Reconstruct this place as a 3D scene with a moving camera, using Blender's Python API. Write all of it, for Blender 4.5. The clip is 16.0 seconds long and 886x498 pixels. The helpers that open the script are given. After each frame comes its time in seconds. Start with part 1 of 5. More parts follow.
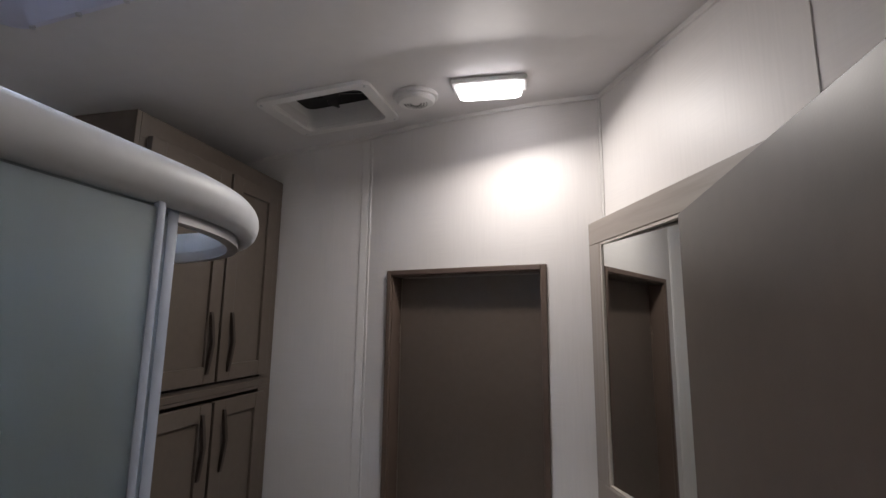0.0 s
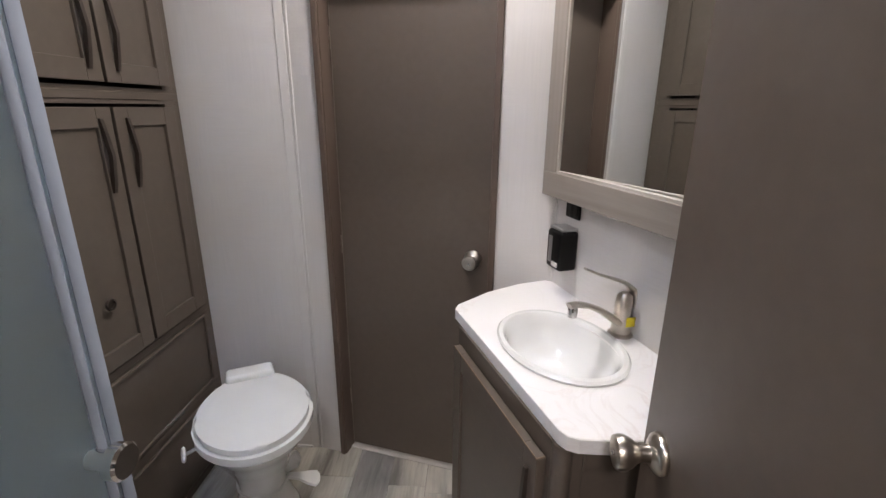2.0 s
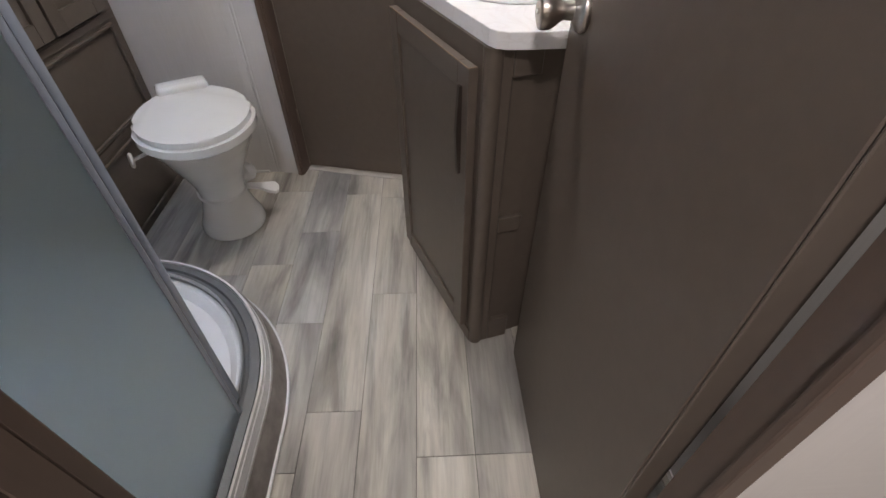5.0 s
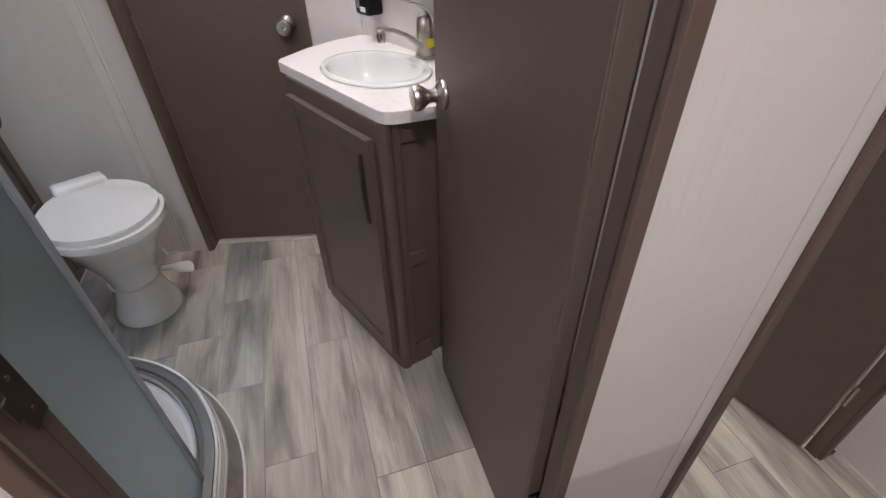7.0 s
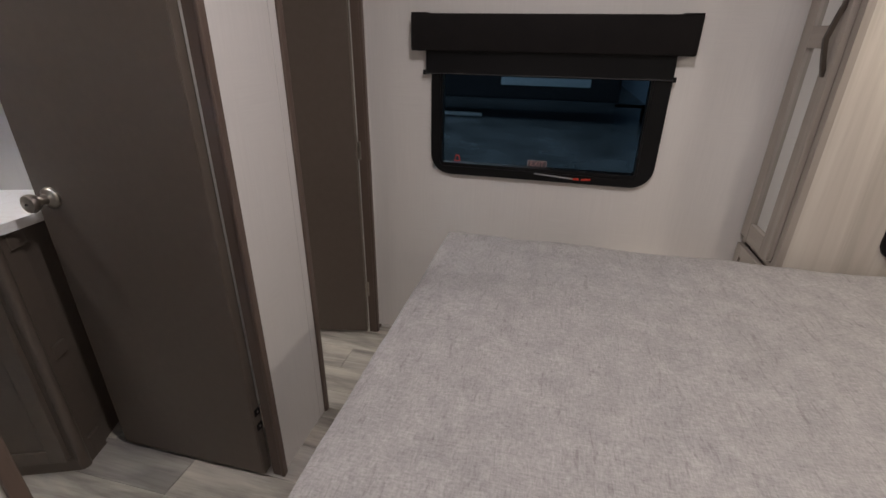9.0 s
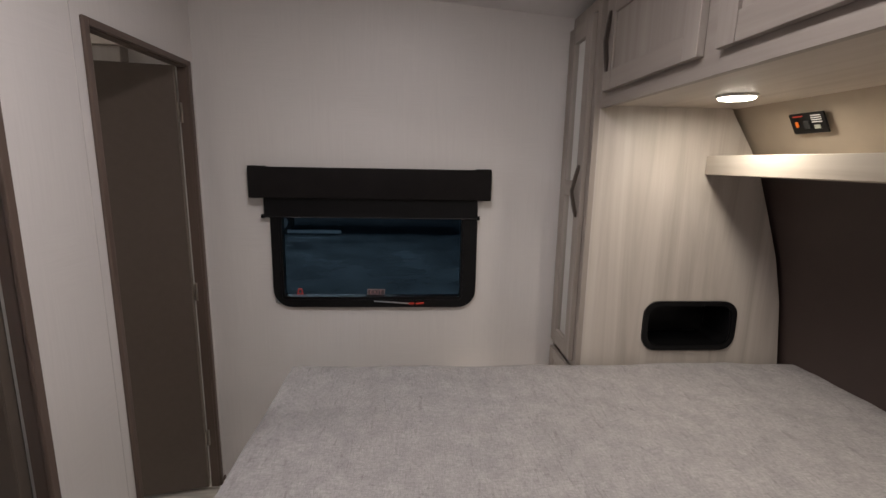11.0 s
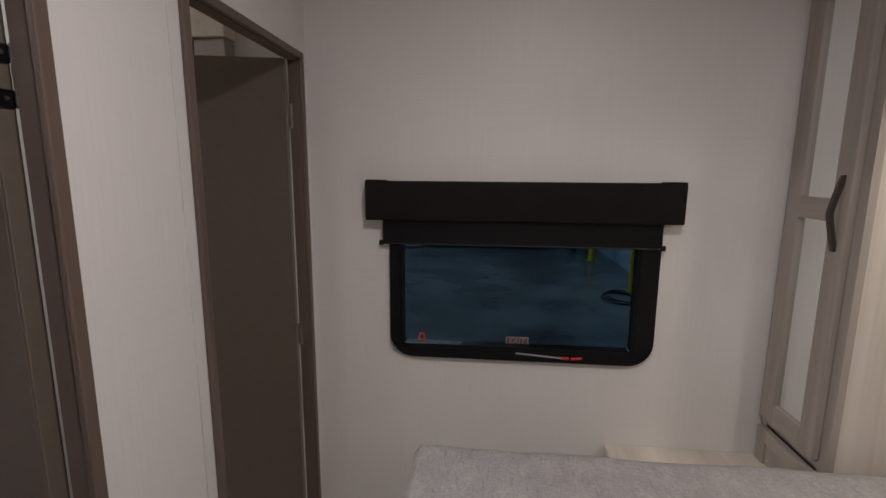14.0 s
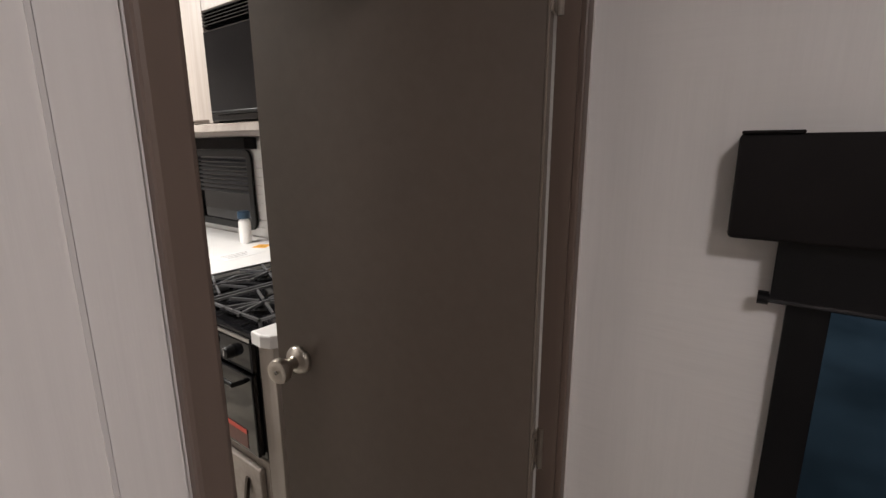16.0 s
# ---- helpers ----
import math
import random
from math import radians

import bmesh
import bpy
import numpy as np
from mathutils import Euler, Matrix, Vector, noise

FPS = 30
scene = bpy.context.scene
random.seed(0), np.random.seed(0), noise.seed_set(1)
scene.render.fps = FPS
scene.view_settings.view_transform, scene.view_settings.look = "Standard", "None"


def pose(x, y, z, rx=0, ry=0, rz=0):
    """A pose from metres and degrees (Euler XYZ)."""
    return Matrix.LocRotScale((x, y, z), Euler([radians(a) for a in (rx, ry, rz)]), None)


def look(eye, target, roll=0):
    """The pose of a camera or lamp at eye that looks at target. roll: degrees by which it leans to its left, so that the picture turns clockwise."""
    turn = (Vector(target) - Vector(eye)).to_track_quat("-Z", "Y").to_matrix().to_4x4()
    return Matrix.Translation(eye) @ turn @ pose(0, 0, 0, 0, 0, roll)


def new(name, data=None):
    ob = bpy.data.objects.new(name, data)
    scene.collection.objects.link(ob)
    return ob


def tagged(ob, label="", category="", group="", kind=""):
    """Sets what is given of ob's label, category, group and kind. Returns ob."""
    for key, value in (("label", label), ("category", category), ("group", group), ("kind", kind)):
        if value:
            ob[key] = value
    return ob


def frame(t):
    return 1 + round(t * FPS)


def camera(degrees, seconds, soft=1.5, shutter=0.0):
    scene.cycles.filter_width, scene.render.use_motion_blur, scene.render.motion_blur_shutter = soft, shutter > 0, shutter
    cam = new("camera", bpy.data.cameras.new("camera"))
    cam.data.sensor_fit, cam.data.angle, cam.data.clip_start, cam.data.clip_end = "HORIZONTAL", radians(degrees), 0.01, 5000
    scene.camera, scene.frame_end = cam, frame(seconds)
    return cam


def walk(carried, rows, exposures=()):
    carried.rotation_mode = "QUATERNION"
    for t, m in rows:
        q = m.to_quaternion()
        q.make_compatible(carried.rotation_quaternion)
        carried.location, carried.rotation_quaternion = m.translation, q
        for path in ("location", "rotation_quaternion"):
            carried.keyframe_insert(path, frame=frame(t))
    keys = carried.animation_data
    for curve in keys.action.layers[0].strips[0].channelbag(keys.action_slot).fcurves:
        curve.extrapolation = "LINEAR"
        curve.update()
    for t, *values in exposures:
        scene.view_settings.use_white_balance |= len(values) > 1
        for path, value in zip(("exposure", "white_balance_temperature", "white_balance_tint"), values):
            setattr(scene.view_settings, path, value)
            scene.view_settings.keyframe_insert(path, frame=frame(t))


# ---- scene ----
cam = camera(87.9, 16.0)
PATH = [
    (0, (0.035, 0.068, 1.711), (-0.416, 1.992, 2.021), 0.7),
    (0.5, (0.027, 0.077, 1.694), (-0.441, 2.005, 1.945), 0.7),
    (1, (0.002, 0.097, 1.638), (-0.435, 2.046, 1.740), 0.9),
    (1.5, (-0.067, 0.143, 1.55), (-0.306, 2.115, 1.317), 1.1),
    (2, (-0.067, 0.163, 1.434), (-0.173, 2.072, 0.847), 0.4),
    (2.5, (-0.07, 0.162, 1.339), (-0.122, 1.964, 0.473), -0.0),
    (3, (-0.052, 0.153, 1.257), (-0.086, 1.846, 0.192), -0.5),
    (3.5, (-0.038, 0.135, 1.184), (-0.054, 1.706, -0.055), -0.7),
    (4, (-0.038, 0.095, 1.15), (-0.017, 1.559, -0.212), -0.5),
    (6.5, (0.031, -0.088, 1.225), (0.206, 1.403, -0.096), -0.6),
    (7, (-0.062, -0.154, 1.269), (0.408, 1.367, 0.058), -1.2),
    (7.5, (-0.203, -0.308, 1.287), (0.736, 1.059, 0.169), 0.6),
    (8, (-0.376, -0.416, 1.331), (0.976, 0.674, 0.339), 0.7),
    (8.5, (-0.551, -0.523, 1.351), (1.08, 0.192, 0.442), 0.8),
    (9, (-0.709, -0.608, 1.373), (1.059, -0.189, 0.539), 0.9),
    (9.5, (-0.78, -0.718, 1.438), (1.042, -0.53, 0.633), 0.8),
    (10, (-0.814, -0.728, 1.439), (1.075, -0.732, 0.783), 1.0),
    (12.5, (-0.783, -0.7, 1.572), (1.209, -0.738, 1.388), 0.5),
    (13, (-0.692, -0.604, 1.539), (1.29, -0.593, 1.275), 0.6),
    (13.5, (-0.522, -0.477, 1.522), (1.449, -0.405, 1.191), 0.5),
    (14, (-0.349, -0.441, 1.484), (1.614, -0.244, 1.156), 0.4),
    (14.5, (-0.148, -0.469, 1.441), (1.787, -0.075, 1.122), 0.4),
    (15, (0.049, -0.434, 1.419), (1.911, 0.199, 1.056), 0.6),
    (15.5, (0.255, -0.256, 1.43), (2.008, 0.614, 1.018), 0.7),
    (16, (0.455, -0.085, 1.442), (2.025, 1.075, 1.007), -0.2),
]
walk(cam, [(t, look(eye, target, roll)) for t, eye, target, roll in PATH],
     [(0, 0.5), (0.6, 0.58), (1.1, 0.8), (1.6, 1.20), (2.2, 1.86), (4, 1.78), (6.5, 1.76), (7.2, 1.64), (8, 1.60), (8.5, 1.38), (9, 1.16), (10, 1.08), (12.5, 1.10), (14, 1.05), (15, 1.10), (16, 1.17)])

# ---- world, lights, exposure ----
world = bpy.data.worlds.new("hall_air")
scene.world = world
world.use_nodes = True
world.node_tree.nodes["Background"].inputs[0].default_value = (0.55, 0.62, 0.7, 1)
world.node_tree.nodes["Background"].inputs[1].default_value = 0.06


def lamp(name, m, power, size, size_y=0.0, colour=(1, 1, 1), kind="AREA", spread=180):
    data = bpy.data.lights.new(name, kind)
    data.energy, data.color = power, colour
    if kind == "AREA":
        data.shape = "RECTANGLE" if size_y else "DISK"
        data.size = size
        data.spread = radians(spread)
        if size_y:
            data.size_y = size_y
    else:
        data.shadow_soft_size = size
    ob = new(name, data)
    ob.matrix_world = m
    return ob


def ceiling_z(x, y):
    return 2.197 + 0.077 * (y - 0.17) + 0.18 * (1 - ((x + 0.25) / 1.435) ** 2)


# ---- materials ----
def material(name):
    m = bpy.data.materials.new(name)
    m.use_nodes = True
    nt = m.node_tree
    return m, nt, nt.nodes["Principled BSDF"]


def coords(nt, scale=(1, 1, 1), space="Object", rotation=(0, 0, 0)):
    tc = nt.nodes.new("ShaderNodeTexCoord")
    mp = nt.nodes.new("ShaderNodeMapping")
    mp.inputs["Scale"].default_value = scale
    mp.inputs["Rotation"].default_value = rotation
    if space == "World":
        geo = nt.nodes.new("ShaderNodeNewGeometry")
        nt.links.new(geo.outputs["Position"], mp.inputs["Vector"])
    else:
        nt.links.new(tc.outputs[space], mp.inputs["Vector"])
    return mp.outputs["Vector"]


def noise_node(nt, vec, scale, detail=4, rough=0.55, distortion=0.0):
    n = nt.nodes.new("ShaderNodeTexNoise")
    n.inputs["Scale"].default_value = scale
    n.inputs["Detail"].default_value = detail
    n.inputs["Roughness"].default_value = rough
    n.inputs["Distortion"].default_value = distortion
    nt.links.new(vec, n.inputs["Vector"])
    return n.outputs["Fac"]


def ramp(nt, fac, stops):
    r = nt.nodes.new("ShaderNodeValToRGB")
    els = r.color_ramp.elements
    while len(els) < len(stops):
        els.new(0.5)
    for e, (p, c) in zip(els, stops):
        e.position = p
        e.color = (*c, 1) if len(c) == 3 else c
    nt.links.new(fac, r.inputs["Fac"])
    return r.outputs["Color"]


def mix(nt, fac, a, b, mode="MIX"):
    n = nt.nodes.new("ShaderNodeMix")
    n.data_type, n.blend_type = "RGBA", mode
    for sock, v in ((n.inputs["Factor"], fac), (n.inputs[6], a), (n.inputs[7], b)):
        if isinstance(v, (int, float)):
            sock.default_value = v
        elif isinstance(v, tuple):
            sock.default_value = (*v, 1)
        else:
            nt.links.new(v, sock)
    return n.outputs[2]


def bump(nt, bsdf, fac, strength, distance=0.001):
    b = nt.nodes.new("ShaderNodeBump")
    b.inputs["Strength"].default_value = strength
    b.inputs["Distance"].default_value = distance
    nt.links.new(fac, b.inputs["Height"])
    nt.links.new(b.outputs["Normal"], bsdf.inputs["Normal"])
    return b


def plain(name, colour, rough=0.5, metal=0.0, vary=0.06, scale=14.0, bumps=0.0, coat=0.0, spec=0.5):
    m, nt, b = material(name)
    v = coords(nt, space="World")
    f = noise_node(nt, v, scale, 5)
    lo = tuple(max(0, c * (1 - vary)) for c in colour)
    hi = tuple(min(1, c * (1 + vary)) for c in colour)
    nt.links.new(ramp(nt, f, [(0.3, lo), (0.7, hi)]), b.inputs["Base Color"])
    b.inputs["Roughness"].default_value = rough
    b.inputs["Metallic"].default_value = metal
    b.inputs["Specular IOR Level"].default_value = spec
    if coat:
        b.inputs["Coat Weight"].default_value = coat
    if bumps:
        bump(nt, b, noise_node(nt, v, scale * 12, 3), bumps, 0.0006)
    return m


def wallpaper(name, colour, rotation=0.0):
    """White vinyl wall covering with a fine linen weave of short strokes, mostly upright."""
    m, nt, b = material(name)
    up = coords(nt, (170, 170, 7), "World")
    across = coords(nt, (9, 9, 230), "World")
    mask = noise_node(nt, coords(nt, (5, 5, 3), "World"), 1.0, 3)
    f1 = noise_node(nt, up, 1.0, 4, 0.6)
    f2 = noise_node(nt, across, 1.0, 3, 0.6)
    mk = ramp(nt, mask, [(0.45, (0, 0, 0)), (0.62, (1, 1, 1))])
    h = mix(nt, mk, f1, f2)
    d = tuple(c * 0.955 for c in colour)
    nt.links.new(ramp(nt, h, [(0.3, d), (0.62, colour)]), b.inputs["Base Color"])
    b.inputs["Roughness"].default_value = 0.48
    bump(nt, b, h, 0.32, 0.0006)
    return m


def timber(name, dark, mid, light, axis="z", rough=0.5, scale=1.0, contrast=1.0, bumps=0.15):
    """Printed wood grain that runs along one axis of the object, shifted from piece to piece."""
    m, nt, b = material(name)
    s = {"x": (1.2, 26, 26), "y": (26, 1.2, 26), "z": (26, 26, 1.2)}[axis]
    tc = nt.nodes.new("ShaderNodeTexCoord")
    oi = nt.nodes.new("ShaderNodeObjectInfo")
    add = nt.nodes.new("ShaderNodeVectorMath")
    add.operation = "ADD"
    mul = nt.nodes.new("ShaderNodeMath")
    mul.operation = "MULTIPLY"
    mul.inputs[1].default_value = 37.0
    nt.links.new(oi.outputs["Random"], mul.inputs[0])
    comb = nt.nodes.new("ShaderNodeCombineXYZ")
    for k in range(3):
        nt.links.new(mul.outputs[0], comb.inputs[k])
    nt.links.new(tc.outputs["Object"], add.inputs[0])
    nt.links.new(comb.outputs[0], add.inputs[1])
    mp = nt.nodes.new("ShaderNodeMapping")
    mp.inputs["Scale"].default_value = tuple(q * scale for q in s)
    nt.links.new(add.outputs[0], mp.inputs["Vector"])
    f = noise_node(nt, mp.outputs[0], 1.0, 6, 0.62, 0.6)
    mp2 = nt.nodes.new("ShaderNodeMapping")
    mp2.inputs["Scale"].default_value = tuple(q * scale * 0.22 for q in s)
    nt.links.new(add.outputs[0], mp2.inputs["Vector"])
    f2 = noise_node(nt, mp2.outputs[0], 1.0, 3, 0.5, 0.3)
    c = 0.16 / contrast
    col = ramp(nt, f, [(0.5 - c, dark), (0.5, mid), (0.5 + c, light)])
    col2 = ramp(nt, f2, [(0.35, tuple(q * 0.82 for q in mid)), (0.65, light)])
    nt.links.new(mix(nt, 0.45, col, col2), b.inputs["Base Color"])
    b.inputs["Roughness"].default_value = rough
    bump(nt, b, f, bumps, 0.0005)
    return m


def plank_vinyl():
    """Greyed oak planks: each has its own tone, with long smoky streaks."""
    m, nt, b = material("plank_vinyl")
    tc = nt.nodes.new("ShaderNodeTexCoord")
    oi = nt.nodes.new("ShaderNodeObjectInfo")
    mul = nt.nodes.new("ShaderNodeMath")
    mul.operation = "MULTIPLY"
    mul.inputs[1].default_value = 53.0
    nt.links.new(oi.outputs["Random"], mul.inputs[0])
    comb = nt.nodes.new("ShaderNodeCombineXYZ")
    for k in range(3):
        nt.links.new(mul.outputs[0], comb.inputs[k])
    add = nt.nodes.new("ShaderNodeVectorMath")
    nt.links.new(tc.outputs["Object"], add.inputs[0])
    nt.links.new(comb.outputs[0], add.inputs[1])

    def mapped(s):
        mp = nt.nodes.new("ShaderNodeMapping")
        mp.inputs["Scale"].default_value = s
        nt.links.new(add.outputs[0], mp.inputs["Vector"])
        return mp.outputs[0]
    broad = noise_node(nt, mapped((8, 1.5, 1)), 1.0, 4, 0.55, 0.5)
    smoke = noise_node(nt, mapped((13, 1.5, 1)), 1.0, 6, 0.6, 0.5)
    fine = noise_node(nt, mapped((110, 5.0, 1)), 1.0, 6, 0.65, 0.5)
    base = ramp(nt, broad, [(0.36, (0.29, 0.276, 0.255)), (0.46, (0.42, 0.398, 0.362)), (0.55, (0.50, 0.474, 0.428)), (0.68, (0.60, 0.585, 0.54))])
    dark = ramp(nt, smoke, [(0.34, (0.48, 0.475, 0.48)), (0.42, (0.73, 0.73, 0.74)), (0.47, (0.90, 0.90, 0.90)), (0.53, (1, 1, 1))])
    base = mix(nt, 0.85, base, dark, "MULTIPLY")
    streak = ramp(nt, fine, [(0.38, (0.78, 0.78, 0.79)), (0.56, (1, 1, 1))])
    col = mix(nt, 0.58, base, streak, "MULTIPLY")
    tone = ramp(nt, oi.outputs["Random"], [(0.0, (0.78, 0.78, 0.81)), (0.4, (0.96, 0.93, 0.89)), (0.7, (1.0, 0.97, 0.93)), (1.0, (1.08, 1.04, 0.98))])
    col = mix(nt, 1.0, col, tone, "MULTIPLY")
    nt.links.new(col, b.inputs["Base Color"])
    b.inputs["Roughness"].default_value = 0.42
    bump(nt, b, fine, 0.12, 0.0005)
    return m


def fabric():
    m, nt, b = material("heather_fabric")
    v = coords(nt, (70, 260, 200), "Object")
    w = coords(nt, (260, 60, 200), "Object")
    f1 = noise_node(nt, v, 1.0, 5, 0.7)
    f2 = noise_node(nt, w, 1.0, 5, 0.7)
    f3 = noise_node(nt, coords(nt, (1, 1, 1), "Object"), 16.0, 5, 0.65)
    f = mix(nt, 0.5, f1, f2)
    c1 = ramp(nt, f, [(0.34, (0.25, 0.235, 0.235)), (0.5, (0.355, 0.338, 0.335)), (0.66, (0.45, 0.432, 0.425))])
    c2 = ramp(nt, f3, [(0.35, (0.77, 0.76, 0.775)), (0.62, (0.97, 0.96, 0.96))])
    slub = noise_node(nt, coords(nt, (15, 80, 40), "Object"), 1.0, 2, 0.5, 0.8)
    c1 = mix(nt, 1.0, c1, ramp(nt, slub, [(0.25, (0.78, 0.77, 0.77)), (0.40, (1, 1, 1))]), "MULTIPLY")
    nt.links.new(mix(nt, 0.8, c1, c2, "MULTIPLY"), b.inputs["Base Color"])
    b.inputs["Roughness"].default_value = 0.95
    b.inputs["Specular IOR Level"].default_value = 0.15
    w1 = noise_node(nt, coords(nt, (34, 9, 3), "Object"), 1.0, 3, 0.5, 1.5)
    w2 = noise_node(nt, coords(nt, (7, 2.2, 3), "Object"), 1.0, 3, 0.5, 0.8)
    fw = mix(nt, 0.5, f, mix(nt, 0.5, w1, w2))
    bump(nt, b, fw, 0.8, 0.005)
    return m


def marble():
    m, nt, b = material("marble_laminate")
    v = coords(nt, (1, 1, 1), "Object")
    n1 = noise_node(nt, v, 5.0, 6, 0.6, 1.6)
    veins = ramp(nt, n1, [(0.46, (0.82, 0.80, 0.79)), (0.495, (0.66, 0.60, 0.57)), (0.52, (0.82, 0.80, 0.79))])
    n2 = noise_node(nt, v, 2.5, 3)
    nt.links.new(mix(nt, ramp(nt, n2, [(0.4, (0, 0, 0)), (0.7, (0.8, 0.8, 0.8))]), (0.82, 0.80, 0.79), veins), b.inputs["Base Color"])
    b.inputs["Roughness"].default_value = 0.3
    return m


def glass_material(name, tint, rough, ior=1.45, alpha_mix=0.0):
    m, nt, b = material(name)
    b.inputs["Base Color"].default_value = (*tint, 1)
    b.inputs["Transmission Weight"].default_value = 1.0
    b.inputs["Roughness"].default_value = rough
    b.inputs["IOR"].default_value = ior
    return m


def glow(name, colour, strength):
    m, nt, b = material(name)
    b.inputs["Base Color"].default_value = (0.8, 0.8, 0.8, 1)
    b.inputs["Emission Color"].default_value = (*colour, 1)
    b.inputs["Emission Strength"].default_value = strength
    return m


WALL = wallpaper("linen_wallpaper", (0.68, 0.65, 0.63))
CEIL = plain("ceiling_vinyl", (0.66, 0.64, 0.64), 0.55, bumps=0.15, vary=0.02, scale=20)
TRIM = plain("white_trim", (0.68, 0.655, 0.635), 0.4, vary=0.02)
TAUPE = plain("taupe_laminate", (0.103, 0.080, 0.065), 0.42, vary=0.05, scale=40, bumps=0.08)
TAUPE_TRIM = timber("taupe_casing", (0.085, 0.06, 0.048), (0.115, 0.082, 0.066), (0.14, 0.10, 0.08), "z", 0.42, contrast=0.6)
TAUPE_CAB = plain("taupe_cabinet", (0.113, 0.091, 0.074), 0.4, vary=0.05, scale=40, bumps=0.06)
ASH = timber("grey_ash", (0.23, 0.195, 0.17), (0.31, 0.27, 0.24), (0.37, 0.33, 0.295), "z", 0.5, 0.8)
ASH_X = timber("grey_ash_level", (0.23, 0.195, 0.17), (0.31, 0.27, 0.24), (0.37, 0.33, 0.295), "x", 0.5, 0.8)
PALE = timber("pale_ash", (0.34, 0.30, 0.26), (0.47, 0.42, 0.375), (0.56, 0.515, 0.465), "z", 0.5, 0.5, 1.2)
PALE_X = timber("pale_ash_level", (0.40, 0.34, 0.28), (0.52, 0.46, 0.40), (0.60, 0.55, 0.48), "x", 0.5, 0.5)
FLOORM = plank_vinyl()
JOINT = plain("plank_joint", (0.07, 0.062, 0.055), 0.8)
FABRIC = fabric()
MARBLE = marble()
PORCELAIN = plain("porcelain", (0.78, 0.78, 0.765), 0.07, vary=0.01, coat=0.8)
ACRYLIC = plain("white_acrylic", (0.74, 0.74, 0.75), 0.25, vary=0.02)
PLASTIC = plain("white_plastic", (0.76, 0.75, 0.74), 0.4, vary=0.02)
NICKEL = plain("brushed_nickel", (0.52, 0.48, 0.43), 0.28, metal=1.0, vary=0.05, scale=60)
CHROME = plain("chrome", (0.62, 0.61, 0.6), 0.12, metal=1.0, vary=0.02)
ALU = plain("satin_aluminium", (0.55, 0.56, 0.58), 0.35, metal=0.9, vary=0.03)
DARKBR = plain("dark_brown_vinyl", (0.045, 0.03, 0.026), 0.55, vary=0.05, bumps=0.1)
BLACK = plain("black_plastic", (0.005, 0.005, 0.0055), 0.32, vary=0.1, spec=0.22)
BLACKM = plain("black_fabric_wrap", (0.010, 0.0085, 0.0085), 0.7, vary=0.15, bumps=0.3, spec=0.12)
HANDLE = plain("dark_bronze", (0.07, 0.056, 0.048), 0.38, metal=0.6, vary=0.1)
RED = plain("red_plastic", (0.55, 0.04, 0.02), 0.4)
YELLOW = plain("yellow_paint", (0.62, 0.52, 0.02), 0.45, bumps=0.1)
BEIGE = plain("beige_vinyl", (0.36, 0.30, 0.235), 0.55, vary=0.04, bumps=0.1)
MIRROR = plain("mirror_silver", (0.86, 0.88, 0.87), 0.01, metal=1.0, vary=0.0)
FROST = glass_material("frosted_glass", (0.77, 0.85, 0.87), 0.5)
STRIP = plain("lilac_strip", (0.40, 0.45, 0.55), 0.22, vary=0.03)
EDGEB = plain("leaf_edge_band", (0.20, 0.165, 0.135), 0.4, vary=0.06, scale=30)
TRACK = plain("grey_track", (0.16, 0.165, 0.175), 0.4, metal=0.3, vary=0.08)
RAW = plain("worn_edge", (0.24, 0.17, 0.115), 0.55, vary=0.2, scale=30)
TINT = glass_material("tinted_glass", (0.225, 0.285, 0.335), 0.0, 1.05)
RUBBER = plain("black_rubber", (0.02, 0.02, 0.02), 0.7)


# ---- building helpers ----
def part(name, bm, mat, parent=None, label="", kind="", smooth=False):
    me = bpy.data.meshes.new(name)
    if isinstance(bm, bmesh.types.BMesh):
        bmesh.ops.recalc_face_normals(bm, faces=bm.faces)
        bm.to_mesh(me)
        bm.free()
    else:
        me.from_pydata(*bm)
    me.materials.append(mat)
    if smooth:
        for p in me.polygons:
            p.use_smooth = True
        me.set_sharp_from_angle(angle=radians(38))
    ob = new(name, me)
    if parent:
        ob.parent = parent
    return tagged(ob, label, "", "", kind)


def thing(name, m, label, category, group=""):
    ob = new(name)
    ob.empty_display_size = 0.05
    ob.matrix_world = m
    return tagged(ob, label, category, group)


def structure(name, bm, mat, smooth=False):
    return part(name, bm, mat, None, "", "structure", smooth)


def add_box(bm, a, b, bevel=0.0, seg=2):
    """An axis-parallel box from corner a to corner b, added to bm."""
    lo = [min(p, q) for p, q in zip(a, b)]
    hi = [max(p, q) for p, q in zip(a, b)]
    r = bmesh.ops.create_cube(bm, size=1.0)
    vs = r["verts"]
    for v in vs:
        v.co = [l + (c + 0.5) * (h - l) for l, h, c in zip(lo, hi, v.co)]
    if bevel:
        es = {e for v in vs for e in v.link_edges}
        bmesh.ops.bevel(bm, geom=list(es), offset=bevel, segments=seg, profile=0.5, affect="EDGES")
    return bm


def box(a, b, bevel=0.0, seg=2):
    return add_box(bmesh.new(), a, b, bevel, seg)


def boxes(*pairs, bevel=0.0, seg=2):
    bm = bmesh.new()
    for a, b in pairs:
        add_box(bm, a, b, bevel, seg)
    return bm


